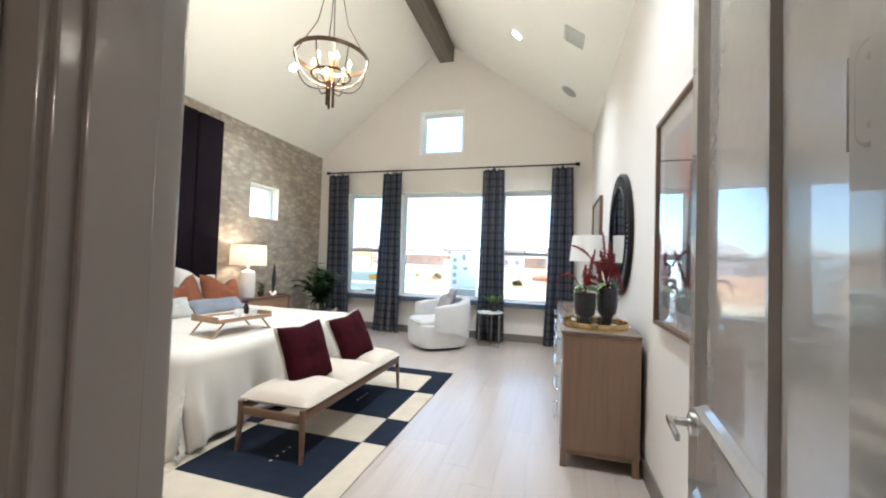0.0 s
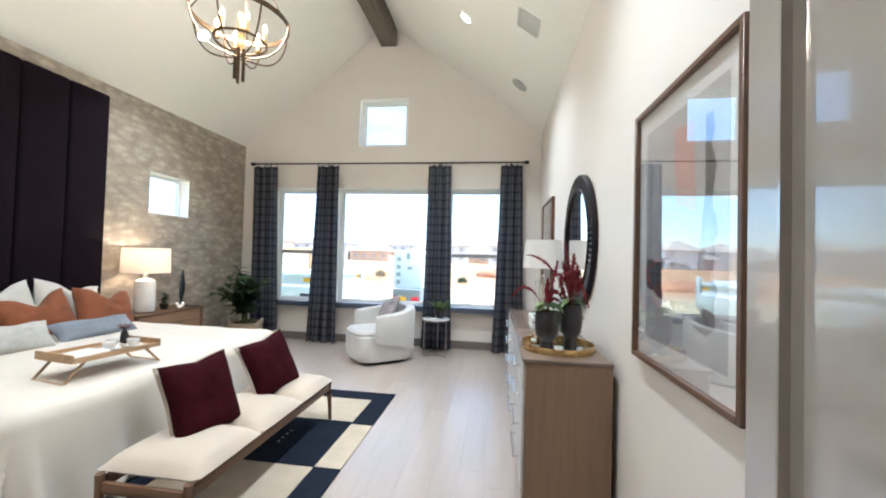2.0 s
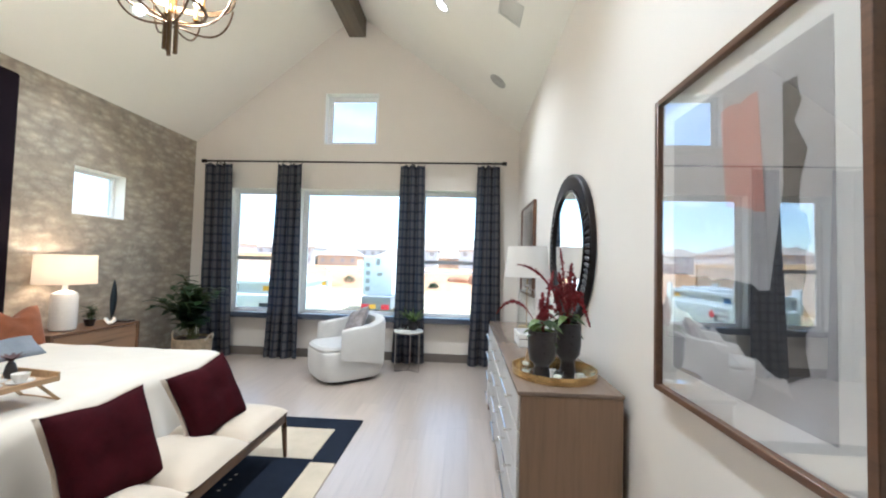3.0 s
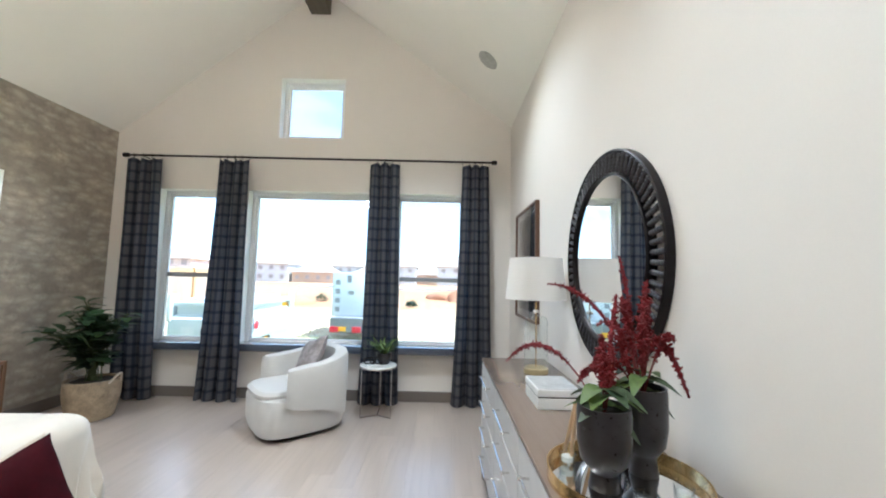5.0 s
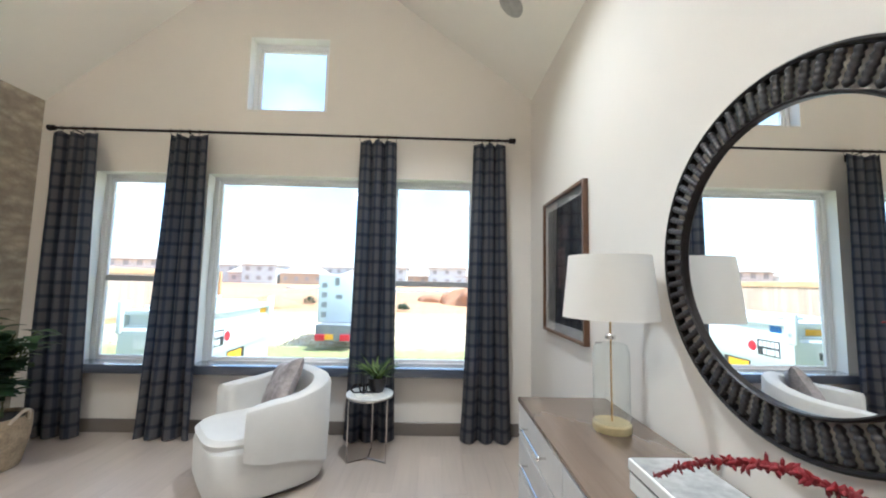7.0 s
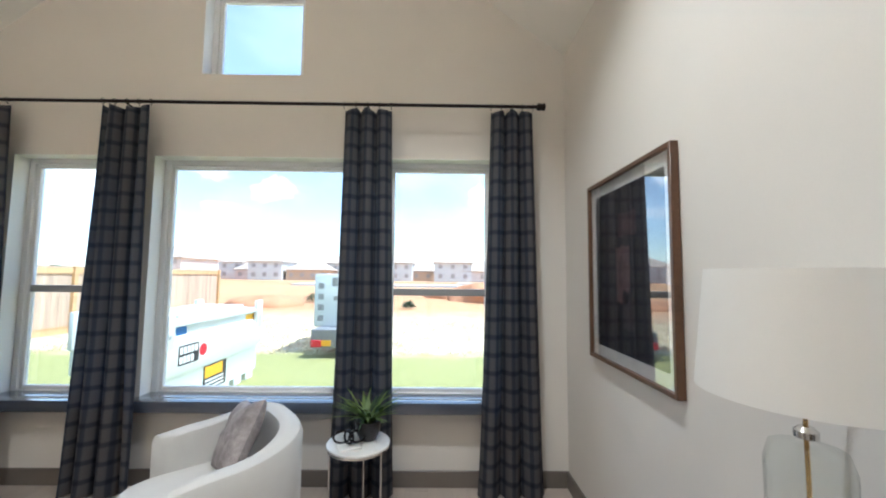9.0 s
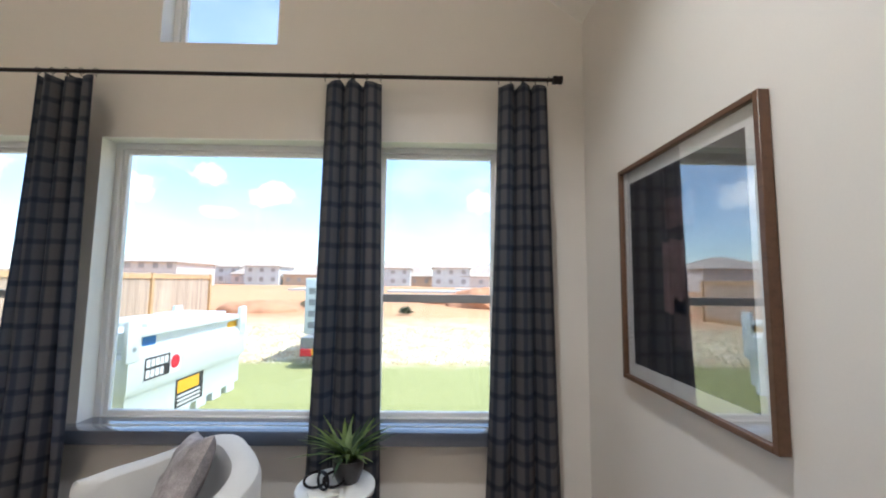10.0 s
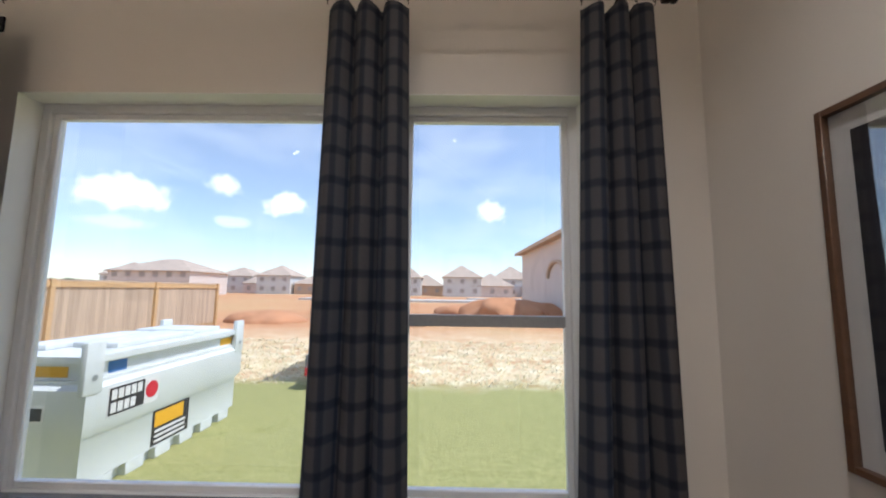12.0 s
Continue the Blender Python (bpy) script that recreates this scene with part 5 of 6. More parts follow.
def pillow(name, w, h, d, at, lean, turn, mat, label, group="", seed=1, tilt=0, panel=None, dent=0.06):
    """at: the middle of the lower edge; lean: degrees back from upright; turn: where the front faces."""
    t = thing(name, at, label, "pillow", group, rot=radians(turn), local=True)
    bm = pillow_mesh(B(), w, h, d, seed=seed, dent=dent)
    bmesh.ops.transform(bm, matrix=pose(0, 0, 0, -lean) @ pose(0, 0, h / 2 - 0.005, 0, tilt), verts=bm.verts[:])
    part("cushion", bm, mat, t)
    if panel:
        bm = pillow_mesh(B(), w * 1.03, h * 1.03, d * 0.35, seed=seed, dent=dent)
        bmesh.ops.transform(bm, matrix=pose(0, 0, 0, -lean) @ pose(0, d * 0.25, h / 2 - 0.005, 0, tilt), verts=bm.verts[:])
        part("back_panel", bm, panel, t, "cream cushion back")
    return t


TOP = BZ + 0.02
for k, y in enumerate((4.46, 4.98, 5.50, 6.02)):
    pillow("sham_pillow", 0.56, 0.46, 0.17, (-3.30, y + 0.1, TOP), 16, 90, WHITE_CLOTH, "white standing pillow against the headboard", "white bed pillows", seed=k + 1, dent=0.13, tilt=(-12, 14, -9, 12)[k])
for k, (x, y, tl) in enumerate(((-2.98, 4.96, 10), (-3.04, 5.70, -9), (-3.04, 6.28, 8))):
    pillow("orange_cushion", 0.55, 0.41, 0.18, (x, y, TOP), 24, 90 + (6, -4, 3)[k], RUST, "rust-orange velvet cushion with a dented top on the bed", "rust cushions on the bed", seed=k + 11, dent=0.24, tilt=tl)
pillow("grey_cushion", 0.46, 0.26, 0.13, (-2.66, 5.28, TOP), 40, 80, GREYC, "pale grey patterned lumbar cushion on the bed", seed=21)
pillow("blue_cushion", 0.66, 0.22, 0.13, (-2.68, 5.90, TOP), 50, 88, BLUEG, "blue-grey lumbar cushion on the bed", seed=22)

# breakfast tray on the bed
bt = thing("breakfast_tray", (-1.72, 5.08, TOP), "pale wooden breakfast tray with folding legs on the bed", "tray", rot=radians(-8), local=True)
hz = 0.12
part("board", box(B(), -0.15, 0.15, -0.24, 0.24, hz, hz + 0.012, 0.002, 1), OAK, bt)
for c in ((-0.16, 0.16, -0.25, -0.238, 0.05), (-0.16, 0.16, 0.238, 0.25, 0.05), (-0.16, -0.148, -0.238, 0.238, 0.03), (0.148, 0.16, -0.238, 0.238, 0.03)):
    part("rim", box(B(), *c[:4], hz, hz + c[4], 0.003, 1), OAK, bt)
for s in (-1, 1):
    bm = B()
    for x in (-0.13, 0.13):
        tube(bm, [(x, s * 0.17, hz), (x, s * 0.27, 0.008)], 0.008, 8)
    tube(bm, [(-0.13, s * 0.27, 0.010), (0.13, s * 0.27, 0.010)], 0.008, 8)
    part("leg_frame", bm, OAK, bt)
tz = TOP + hz + 0.0125


def on_tray(x, y):
    p = pose(-1.72, 5.08, 0, 0, 0, -8) @ Vector((x, y, 0))
    return p.x, p.y


for x, y, r in ((0.03, 0.02, 0.04), (-0.05, 0.09, 0.036), (0.06, 0.14, 0.036)):
    px, py = on_tray(x, y)
    c = thing("cup", (px, py, tz), "small white china cup on the wooden tray", "cup", "china cups on the tray")
    part("bowl", lathe(B(), [(r * 0.5, tz), (r * 0.55, tz + 0.004), (r * 0.95, tz + 0.03), (r, tz + 0.05), (r * 0.94, tz + 0.05), (r * 0.85, tz + 0.03), (r * 0.4, tz + 0.01)], 24, pose(px, py, 0)), WCERAM, c)
    part("saucer", lathe(B(), [(r * 0.6, tz - 0.0005), (r * 1.5, tz + 0.008), (r * 1.5, tz + 0.010), (r * 0.6, tz + 0.003)], 28, pose(px, py, 0)), WCERAM, c)
px, py = on_tray(0.02, -0.12)
bk = thing("book", (px, py, tz), "slim open book on the wooden tray", "book")
part("pages", box(B(), px - 0.08, px + 0.08, py - 0.1, py + 0.1, tz, tz + 0.014, 0.003, 1), PAPER, bk)
px, py = on_tray(-0.08, 0.18)
vs_ = thing("bud_vase", (px, py, tz), "small dark bud vase with dark leaves on the tray", "vase")
part("vessel", lathe(B(), [(0.02, tz), (0.028, tz + 0.03), (0.02, tz + 0.07), (0.01, tz + 0.09)], 20, pose(px, py, 0)), CERAM, vs_)
rnd = random.Random(6)
for k in range(9):
    a = rnd.uniform(0, 6.28)
    bm = leaf_mesh(B(), (px, py, tz + 0.085), (math.cos(a), math.sin(a), rnd.uniform(0.4, 1.4)), 0.07, 0.03, 0.3)
    part("leaf", bm, surface("wine_leaf", (0.06, 0.015, 0.02), 0.5, vary=0.3), vs_)

# ---- bench ----
NX0, NX1, NY0, NY1, NZ = -1.16, -0.64, 4.58, 6.14, 0.355
bn = thing("bench", ((NX0 + NX1) / 2, (NY0 + NY1) / 2, 0.012), "walnut bench with three cream cushions at the bed foot", "bench")
for x in (NX0 + 0.02, NX1 - 0.02):
    for y, s in ((NY0 + 0.02, -1), (NY1 - 0.02, 1)):
        bm = tube(B(), [(x + (0.01 if x > -0.9 else -0.01), y + s * 0.012, 0.013), (x, y, 0.23), (x, y, 0.345)], 0.02, 10, radii=[0.013, 0.020, 0.021])
        part("leg", bm, WALNUT_V, bn)
for x in (NX0 + 0.02, NX1 - 0.02):
    part("side_rail", box(B(), x - 0.014, x + 0.014, NY0 + 0.04, NY1 - 0.04, 0.27, 0.324, 0.006, 2), WALNUT, bn)
for y in (NY0 + 0.02, NY1 - 0.02, 5.1, 5.62):
    part("cross_rail", box(B(), NX0 + 0.04, NX1 - 0.04, y - 0.012, y + 0.012, 0.255, 0.31, 0.006, 2), wood("walnut_cross", (0.15, 0.08, 0.042), 0.4, 0, 30), bn)
for k in range(3):
    a = NY0 + 0.03 + k * 0.5
    bm = B()
    t = bmesh.new()
    n_ = 18
    top, bot = {}, {}
    for i in range(n_ + 1):
        for j in range(n_ + 1):
            u, v = 2 * i / n_ - 1, 2 * j / n_ - 1
            e = max((1 - abs(u) ** 3.4) * (1 - abs(v) ** 3.4), 0) ** 0.5
            x, y = (NX0 + NX1) / 2 + 0.275 * u, a + 0.25 + 0.248 * v
            top[i, j] = bm.verts.new((x, y, 0.314 + 0.040 + 0.078 * e))
            bot[i, j] = top[i, j] if i in (0, n_) or j in (0, n_) else bm.verts.new((x, y, 0.314 + 0.040 - 0.046 * e))
    for i in range(n_):
        for j in range(n_):
            bm.faces.new((top[i, j], top[i + 1, j], top[i + 1, j + 1], top[i, j + 1]))
            bm.faces.new((bot[i, j], bot[i, j + 1], bot[i + 1, j + 1], bot[i + 1, j]))
    part("seat_cushion", bm, CREAM, bn, "cream upholstered seat cushion")
pillow("red_cushion", 0.41, 0.46, 0.14, (-0.88, 5.00, 0.375), 20, 76, BURG, "burgundy velvet cushion with a cream back on the bench", "burgundy cushions on the bench", 31, -3, CREAM, dent=0.015)
pillow("red_cushion", 0.43, 0.44, 0.14, (-0.865, 5.67, 0.39), 22, 78, BURG, "burgundy velvet cushion with a cream back on the bench", "burgundy cushions on the bench", 32, -9, CREAM, dent=0.015)

# ---- nightstand ----
SX0, SX1, SY0, SY1, SZ = -3.60, -3.16, 6.66, 7.62, 0.70
ns = thing("nightstand", ((SX0 + SX1) / 2, (SY0 + SY1) / 2, 0), "walnut nightstand with two wide drawers", "nightstand")
for c in ((SX0, SX1, SY0, SY0 + 0.03, 0, SZ), (SX0, SX1, SY1 - 0.03, SY1, 0, SZ)):
    part("side", box(B(), *c, 0.003, 1), WALNUT_V, ns)
part("top", box(B(), SX0, SX1, SY0 + 0.03, SY1 - 0.03, SZ - 0.03, SZ, 0.003, 1), WALNUT, ns)
part("body", box(B(), SX0 + 0.01, SX1 - 0.03, SY0 + 0.031, SY1 - 0.031, 0.14, SZ - 0.031), WALNUT, ns, smooth=False)
for a, b in ((0.15, 0.40), (0.41, 0.665)):
    d_ = part("drawer", box(B(), SX1 - 0.029, SX1 - 0.012, SY0 + 0.034, SY1 - 0.034, a, b, 0.003, 1), wood("drawer_oak", (0.30, 0.18, 0.10), 0.45, 1, 30), ns, "lighter wood drawer front")
    part("handle", tube(B(), [(SX1 + 0.004, 7.0, (a + b) / 2), (SX1 + 0.004, 7.28, (a + b) / 2)], 0.005, 8), BRONZE, d_)
lx, ly = -3.34, 6.92
tl = thing("bedside_lamp", (lx, ly, SZ), "lit white ceramic table lamp with a wide drum shade", "lamp")
part("base", lathe(B(), [(0.075, SZ), (0.10, SZ + 0.01), (0.105, SZ + 0.05), (0.105, SZ + 0.33), (0.095, SZ + 0.37), (0.05, SZ + 0.395), (0.025, SZ + 0.40), (0.02, SZ + 0.46)], 36, pose(lx, ly, 0)), WCERAM, tl, "white ceramic cylinder base")
part("shade", lathe(B(), [(0.238, 1.165), (0.24, 1.165), (0.232, 1.455), (0.230, 1.455)], 48, pose(lx, ly, 0), cap=False), surface("warm_shade", (0.76, 0.67, 0.57), 0.9, vary=0.03, big=6, fine=300, bump=0.2, trans=0.22), tl, "white linen drum shade, lit from inside")
part("bulb", lathe(B(), [(0.012, 1.20), (0.03, 1.25), (0.02, 1.30)], 16, pose(lx, ly, 0)), BULB, tl)
lamp("bedside_bulb", "POINT", BEDSIDE_W, (1.0, 0.70, 0.46), pose(lx, ly, 1.37), 0.04)
gp = thing("small_plant", (-3.34, 7.19, SZ), "small leafy green plant in a dark pot on the nightstand", "plant")
part("pot", lathe(B(), [(0.035, SZ), (0.05, SZ + 0.06), (0.052, SZ + 0.075), (0.045, SZ + 0.075)], 24, pose(-3.34, 7.19, 0)), CERAM, gp)
rnd = random.Random(12)
for k in range(34):
    a, e = rnd.uniform(0, 6.28), rnd.uniform(0.1, 1.5)
    part("leaf", leaf_mesh(B(), (-3.34 + rnd.uniform(-0.02, 0.02), 7.19 + rnd.uniform(-0.02, 0.02), SZ + 0.07 + rnd.uniform(0, 0.12)), (math.cos(a), math.sin(a), e), rnd.uniform(0.06, 0.10), 0.035, 0.5), LEAF, gp)
fs = thing("feather_sculpture", (-3.32, 7.42, SZ), "slender dark feather-shaped sculpture on a small base", "sculpture")
bm = B()
leaf_mesh(bm, (-3.32, 7.42, SZ + 0.06), (0.05, 0.02, 1), 0.42, 0.10, 0.04, 0.05, 12, up=Vector((1, 0, 0)))
fe = part("blade", bm, surface("dark_teal_metal", (0.035, 0.045, 0.055), 0.4, 0.5, vary=0.2), fs)
fe.modifiers.new("thick", "SOLIDIFY").thickness = 0.006
part("foot", lathe(B(), [(0.04, SZ), (0.04, SZ + 0.012), (0.008, SZ + 0.02), (0.006, SZ + 0.075)], 20, pose(-3.32, 7.42, 0)), BLACK, fs)
nb = thing("book", (-3.26, 7.50, SZ), "thin dark book lying on the nightstand", "book")
part("cover", box(B(), -3.34, -3.19, 7.47, 7.585, SZ, SZ + 0.016, 0.002, 1), CERAM, nb)
wd = thing("white_knot", (-3.22, 7.30, SZ), "small white ceramic knot on the nightstand", "decoration")
bm = B()
tube(bm, [(-3.22 + 0.035 * math.cos(a) * (1 + 0.3 * math.cos(3 * a)), 7.30 + 0.035 * math.sin(a), SZ + 0.045 + 0.022 * math.sin(2 * a)) for a in (2 * math.pi * k / 30 for k in range(30))], 0.016, 8, closed=True)
part("knot", bm, WCERAM, wd)

# ---- basket plant ----
PX, PY = -2.98, 8.26
bk = thing("basket", (PX, PY, 0), "round seagrass basket with rope handles holding a houseplant", "basket")
prof = []
for k in range(25):
    u = k / 24
    prof.append((0.185 + 0.045 * math.sin(u * 1.9) + 0.004 * (k % 2), 0.004 + u * 0.385))
part("body", lathe(B(), prof + [(prof[-1][0] - 0.02, 0.39), (prof[-1][0] - 0.03, 0.2)], 56, pose(PX, PY, 0)), BASKET, bk)
for s in (-1, 1):
    part("handle", tube(B(), [(PX + s * (0.22 + 0.05 * math.sin(math.pi * k / 10)), PY - 0.07 + 0.14 * k / 10, 0.36 + 0.09 * math.sin(math.pi * k / 10)) for k in range(11)], 0.012, 8), surface("pale_rope", (0.55, 0.47, 0.36), 0.9), bk, "pale rope handle")
hp = thing("houseplant", (PX, PY, 0.38), "bushy dark green houseplant in the basket", "plant")
part("soil", lathe(B(), [(0.185, 0.34), (0.185, 0.37)], 28, pose(PX, PY, 0)), SOIL, hp)
rnd = random.Random(77)
for s in range(34):
    a = rnd.uniform(0, 6.28)
    reach = rnd.uniform(0.08, 0.44)
    hgt = rnd.uniform(0.50, 0.92) - reach * 0.6
    p2 = (PX + reach * math.cos(a), min(PY + reach * math.sin(a), 8.66), 0.37 + hgt)
    pts = arc((PX + rnd.uniform(-0.05, 0.05), PY + rnd.uniform(-0.05, 0.05), 0.37), (PX + reach * 0.3 * math.cos(a), PY + reach * 0.3 * math.sin(a), 0.37 + hgt * 0.8), p2, 8)
    st_ = part("stem", tube(B(), pts, 0.005, 6), surface("green_stem", (0.07, 0.09, 0.03), 0.6), hp)
    for k in range(11):
        q = pts[2 + int(k * 0.6)]
        b_ = rnd.uniform(0, 6.28)
        wv = Vector((math.cos(b_), math.sin(b_) * 0.8, rnd.uniform(-0.1, 0.7)))
        part("leaf", leaf_mesh(B(), q, wv, rnd.uniform(0.13, 0.20), rnd.uniform(0.095, 0.14), 0.25, 0.12, 4), LEAF, st_)

# ---- swivel chair ----
ch = thing("armchair", (-0.86, 8.17, 0), "white boucle barrel swivel armchair", "armchair", rot=radians(-50), local=True)
# local: seat faces -y


def chair_solid(bm, rings, n=64):
    vv = []
    for hx, hy, cy, z, pw in rings:
        ring = []
        for i in range(n):
            a = 2 * math.pi * i / n
            c, s = math.cos(a), math.sin(a)
            ring.append(bm.verts.new((hx * math.copysign(abs(c) ** pw, c), cy + hy * math.copysign(abs(s) ** pw, s), z)))
        vv.append(ring)
    for a, b in zip(vv, vv[1:]):
        for i in range(n):
            bm.faces.new((a[i], a[(i + 1) % n], b[(i + 1) % n], b[i]))
    bm.faces.new(vv[0][::-1])
    bm.faces.new(vv[-1])
    return bm


part("plinth", chair_solid(B(), [(0.27, 0.28, 0, 0.0, 0.5), (0.28, 0.29, 0, 0.03, 0.5)]), BLACK, ch, "dark swivel plinth")
part("seat_base", chair_solid(B(), [(0.29, 0.31, 0, 0.032, 0.5), (0.325, 0.345, 0, 0.045, 0.5), (0.345, 0.365, 0, 0.12, 0.5), (0.35, 0.37, 0, 0.33, 0.5), (0.34, 0.36, 0, 0.365, 0.5), (0.31, 0.33, 0, 0.385, 0.5), (0.20, 0.22, 0, 0.392, 0.5)]), BOUCLE, ch)
part("seat_cushion", chair_solid(B(), [(0.27, 0.29, -0.05, 0.36, 0.55), (0.30, 0.32, -0.045, 0.375, 0.55), (0.305, 0.325, -0.045, 0.41, 0.55), (0.28, 0.30, -0.045, 0.437, 0.55), (0.15, 0.18, -0.045, 0.447, 0.6)]), BOUCLE, ch)
bm = B()
rings = []
nA = 40
for i in range(nA + 1):
    u = i / nA
    a = math.radians(-20 + 220 * u)  # from one arm front round the back to the other
    pw = 0.62
    c, s = math.cos(a), math.sin(a)
    kx, ky = math.copysign(abs(c) ** pw, c), math.copysign(abs(s) ** pw, s)
    hgt = 0.645 + 0.125 * math.sin(math.pi * u) ** 1.2
    endf = min(u, 1 - u) * nA
    th = 0.095 if endf > 1.5 else 0.095 * (0.55 + 0.3 * endf)
    ring = []
    for k, (dr_, z) in enumerate(((0.005, 0.30), (0.012, 0.42), (0.012, hgt - 0.05), (0.0, hgt - 0.015), (-th * 0.35, hgt), (-th * 0.65, hgt), (-th + 0.005, hgt - 0.02), (-th, hgt - 0.06), (-th, 0.42), (-th + 0.01, 0.30))):
        zf = z if z > 0.31 else 0.10 + 0.22 * abs(2 * u - 1) ** 1.5
        ring.append(bm.verts.new(((0.375 + dr_) * kx, (0.385 + dr_) * ky, zf)))
    rings.append(ring)
for a, b in zip(rings, rings[1:]):
    for k in range(10):
        bm.faces.new((a[k], a[(k + 1) % 10], b[(k + 1) % 10], b[k]))
bm.faces.new(rings[0])
bm.faces.new(rings[-1][::-1])
part("backrest", bm, BOUCLE, ch, "curved wraparound back and arms")
ch.scale = (1.13, 1.13, 1.0)
cc = pose(-0.86, 8.17, 0, 0, 0, -50) @ Vector((-0.04, 0.13, 0))
pillow("throw_pillow", 0.50, 0.42, 0.15, (cc.x - 0.08, cc.y + 0.01, 0.46), 26, -58, ROSEG, "pale grey and pink patterned throw pillow on the armchair", seed=41, tilt=-16)

# ---- side table ----
QX, QY, QZ = -0.10, 8.50, 0.545
sd = thing("side_table", (QX, QY, 0), "round side table with a white marble top and thin metal legs", "side table")
part("top", lathe(B(), [(0.195, QZ - 0.018), (0.2, QZ - 0.014), (0.2, QZ - 0.004), (0.196, QZ)], 48, pose(QX, QY, 0)), MARBLE, sd, "white marble top")
part("ring", lathe(B(), [(0.19, QZ - 0.03), (0.196, QZ - 0.03), (0.196, QZ - 0.0185), (0.19, QZ - 0.0185)], 48, pose(QX, QY, 0), cap=False), CHROME, sd)
for k in range(3):
    a = math.radians(-150 + k * 120)
    x, y = QX + 0.185 * math.cos(a), QY + 0.185 * math.sin(a)
    part("leg", tube(B(), [(x, y, 0.004), (x, y, QZ - 0.03)], 0.006, 8), CHROME, sd)
    part("foot_bar", tube(B(), [(x, y, 0.007), (QX, QY, 0.007)], 0.006, 8), CHROME, sd)
mg = thing("magazine", (QX - 0.06, QY - 0.08, QZ), "white folded booklet on the side table", "book")
part("cover", box(B(), -0.07, 0.07, -0.05, 0.05, QZ, QZ + 0.012, 0.002, 1, pose(QX - 0.04, QY - 0.09, 0, 0, 0, 25)), PAPER, mg)
lk_ = thing("chain_link_decoration", (QX - 0.09, QY - 0.05, QZ), "black open chain-link sculpture on the side table", "decoration")
for k, (dx, dy, an, tlt) in enumerate(((-0.10, -0.02, 20, 60), (-0.05, -0.06, -50, 75), (0.0, -0.03, 30, 50))):
    m = pose(QX + dx, QY + dy, QZ + 0.075, tlt, 0, an)
    pts = [m @ Vector((0.055 * math.cos(a), 0.035 * math.sin(a), 0)) for a in (2 * math.pi * q / 24 for q in range(24))]
    lowest = min(p.z for p in pts) - 0.007 - QZ - 0.0125 * (k > 0)
    part("link", tube(B(), [(p.x, p.y, p.z - lowest) for p in pts], 0.007, 8, closed=True), BLACK, lk_)
pp = thing("potted_grass", (QX + 0.05, QY + 0.05, QZ), "green strappy plant in a black pot on the side table", "plant")
part("pot", lathe(B(), [(0.055, QZ), (0.078, QZ + 0.05), (0.084, QZ + 0.12), (0.074, QZ + 0.12), (0.06, QZ + 0.10)], 28, pose(QX + 0.05, QY + 0.05, 0)), CERAM, pp)
rnd = random.Random(91)
for k in range(60):
    a = rnd.uniform(0, 6.28)
    part("leaf", leaf_mesh(B(), (QX + 0.05 + rnd.uniform(-0.03, 0.03), QY + 0.05 + rnd.uniform(-0.03, 0.03), QZ + 0.09), (math.cos(a), math.sin(a), rnd.uniform(1.0, 3.4)), rnd.uniform(0.15, 0.27), rnd.uniform(0.018, 0.032), rnd.uniform(0.4, 0.9), 0.1, 5), LEAF2 if k % 3 else LEAF, pp)

# ---- the yard ----
GZ = -0.15
# fence with boards, rails and posts
fc = thing("fence", (-10.3, 18.2, GZ), "tan cedar board fence with posts and rails", "fence")
FX = -10.3
bm = B()
box(bm, -0.0095, 0.0095, 0, 0.136, 0, 1.85)
fb = bpy.data.meshes.new("board")
bm.to_mesh(fb)
bm.free()
fb.materials.append(FENCE)
for k in range(100):
    y = 24.4 - 0.14 * (k + 1)
    o = new("board", fb)
    o.parent = fc
    o.location = Vector((FX, y, GZ + 0.08 + 0.01 * math.sin(k * 7.3))) - fc.location
for k in range(4):
    y = 24.35 - k * 3.6
    part("post", box(B(), FX + 0.012, FX + 0.102, y - 0.06, y + 0.06, GZ, GZ + 1.93), wood("rail_cedar", (0.58, 0.38, 0.19), 0.8, 1, 14, 0.3), fc, smooth=False)
for z in (1.72,):
    part("rail", box(B(), FX + 0.0105, FX + 0.05, 10.4, 24.4, GZ + z, GZ + z + 0.16), wood("rail_cedar", (0.58, 0.38, 0.19), 0.8, 1, 14, 0.3), fc, smooth=False)
part("kick_board", box(B(), FX - 0.009, FX + 0.0095, 10.4, 24.4, GZ, GZ + 0.22), wood("rail_cedar", (0.58, 0.38, 0.19), 0.8, 1, 14, 0.3), fc, smooth=False)

# white steel fuel tank container
TKX0, TKX1, TKY0, TKY1 = -3.82, -2.77, 10.47, 12.78
tk = thing("fuel_tank", (-3.33, 11.65, GZ), "white steel transportable fuel tank with warning labels on the lawn", "tank")
bm = B()


def ring_box(bm, levels):
    vv = []
    for ins, z in levels:
        vv.append([bm.verts.new(c) for c in ((TKX0 + ins, TKY0 + ins, z), (TKX1 - ins, TKY0 + ins, z), (TKX1 - ins, TKY1 - ins, z), (TKX0 + ins, TKY1 - ins, z))])
    for a, b in zip(vv, vv[1:]):
        for i in range(4):
            bm.faces.new((a[i], a[(i + 1) % 4], b[(i + 1) % 4], b[i]))
    bm.faces.new(vv[0][::-1])
    bm.faces.new(vv[-1])
    return bm


ring_box(bm, [(0.03, GZ + 0.12), (0.03, GZ + 0.50), (-0.02, GZ + 0.58), (-0.02, GZ + 0.90), (0.02, GZ + 0.94), (0.02, GZ + 0.97)])
part("body", bm, TANK, tk)
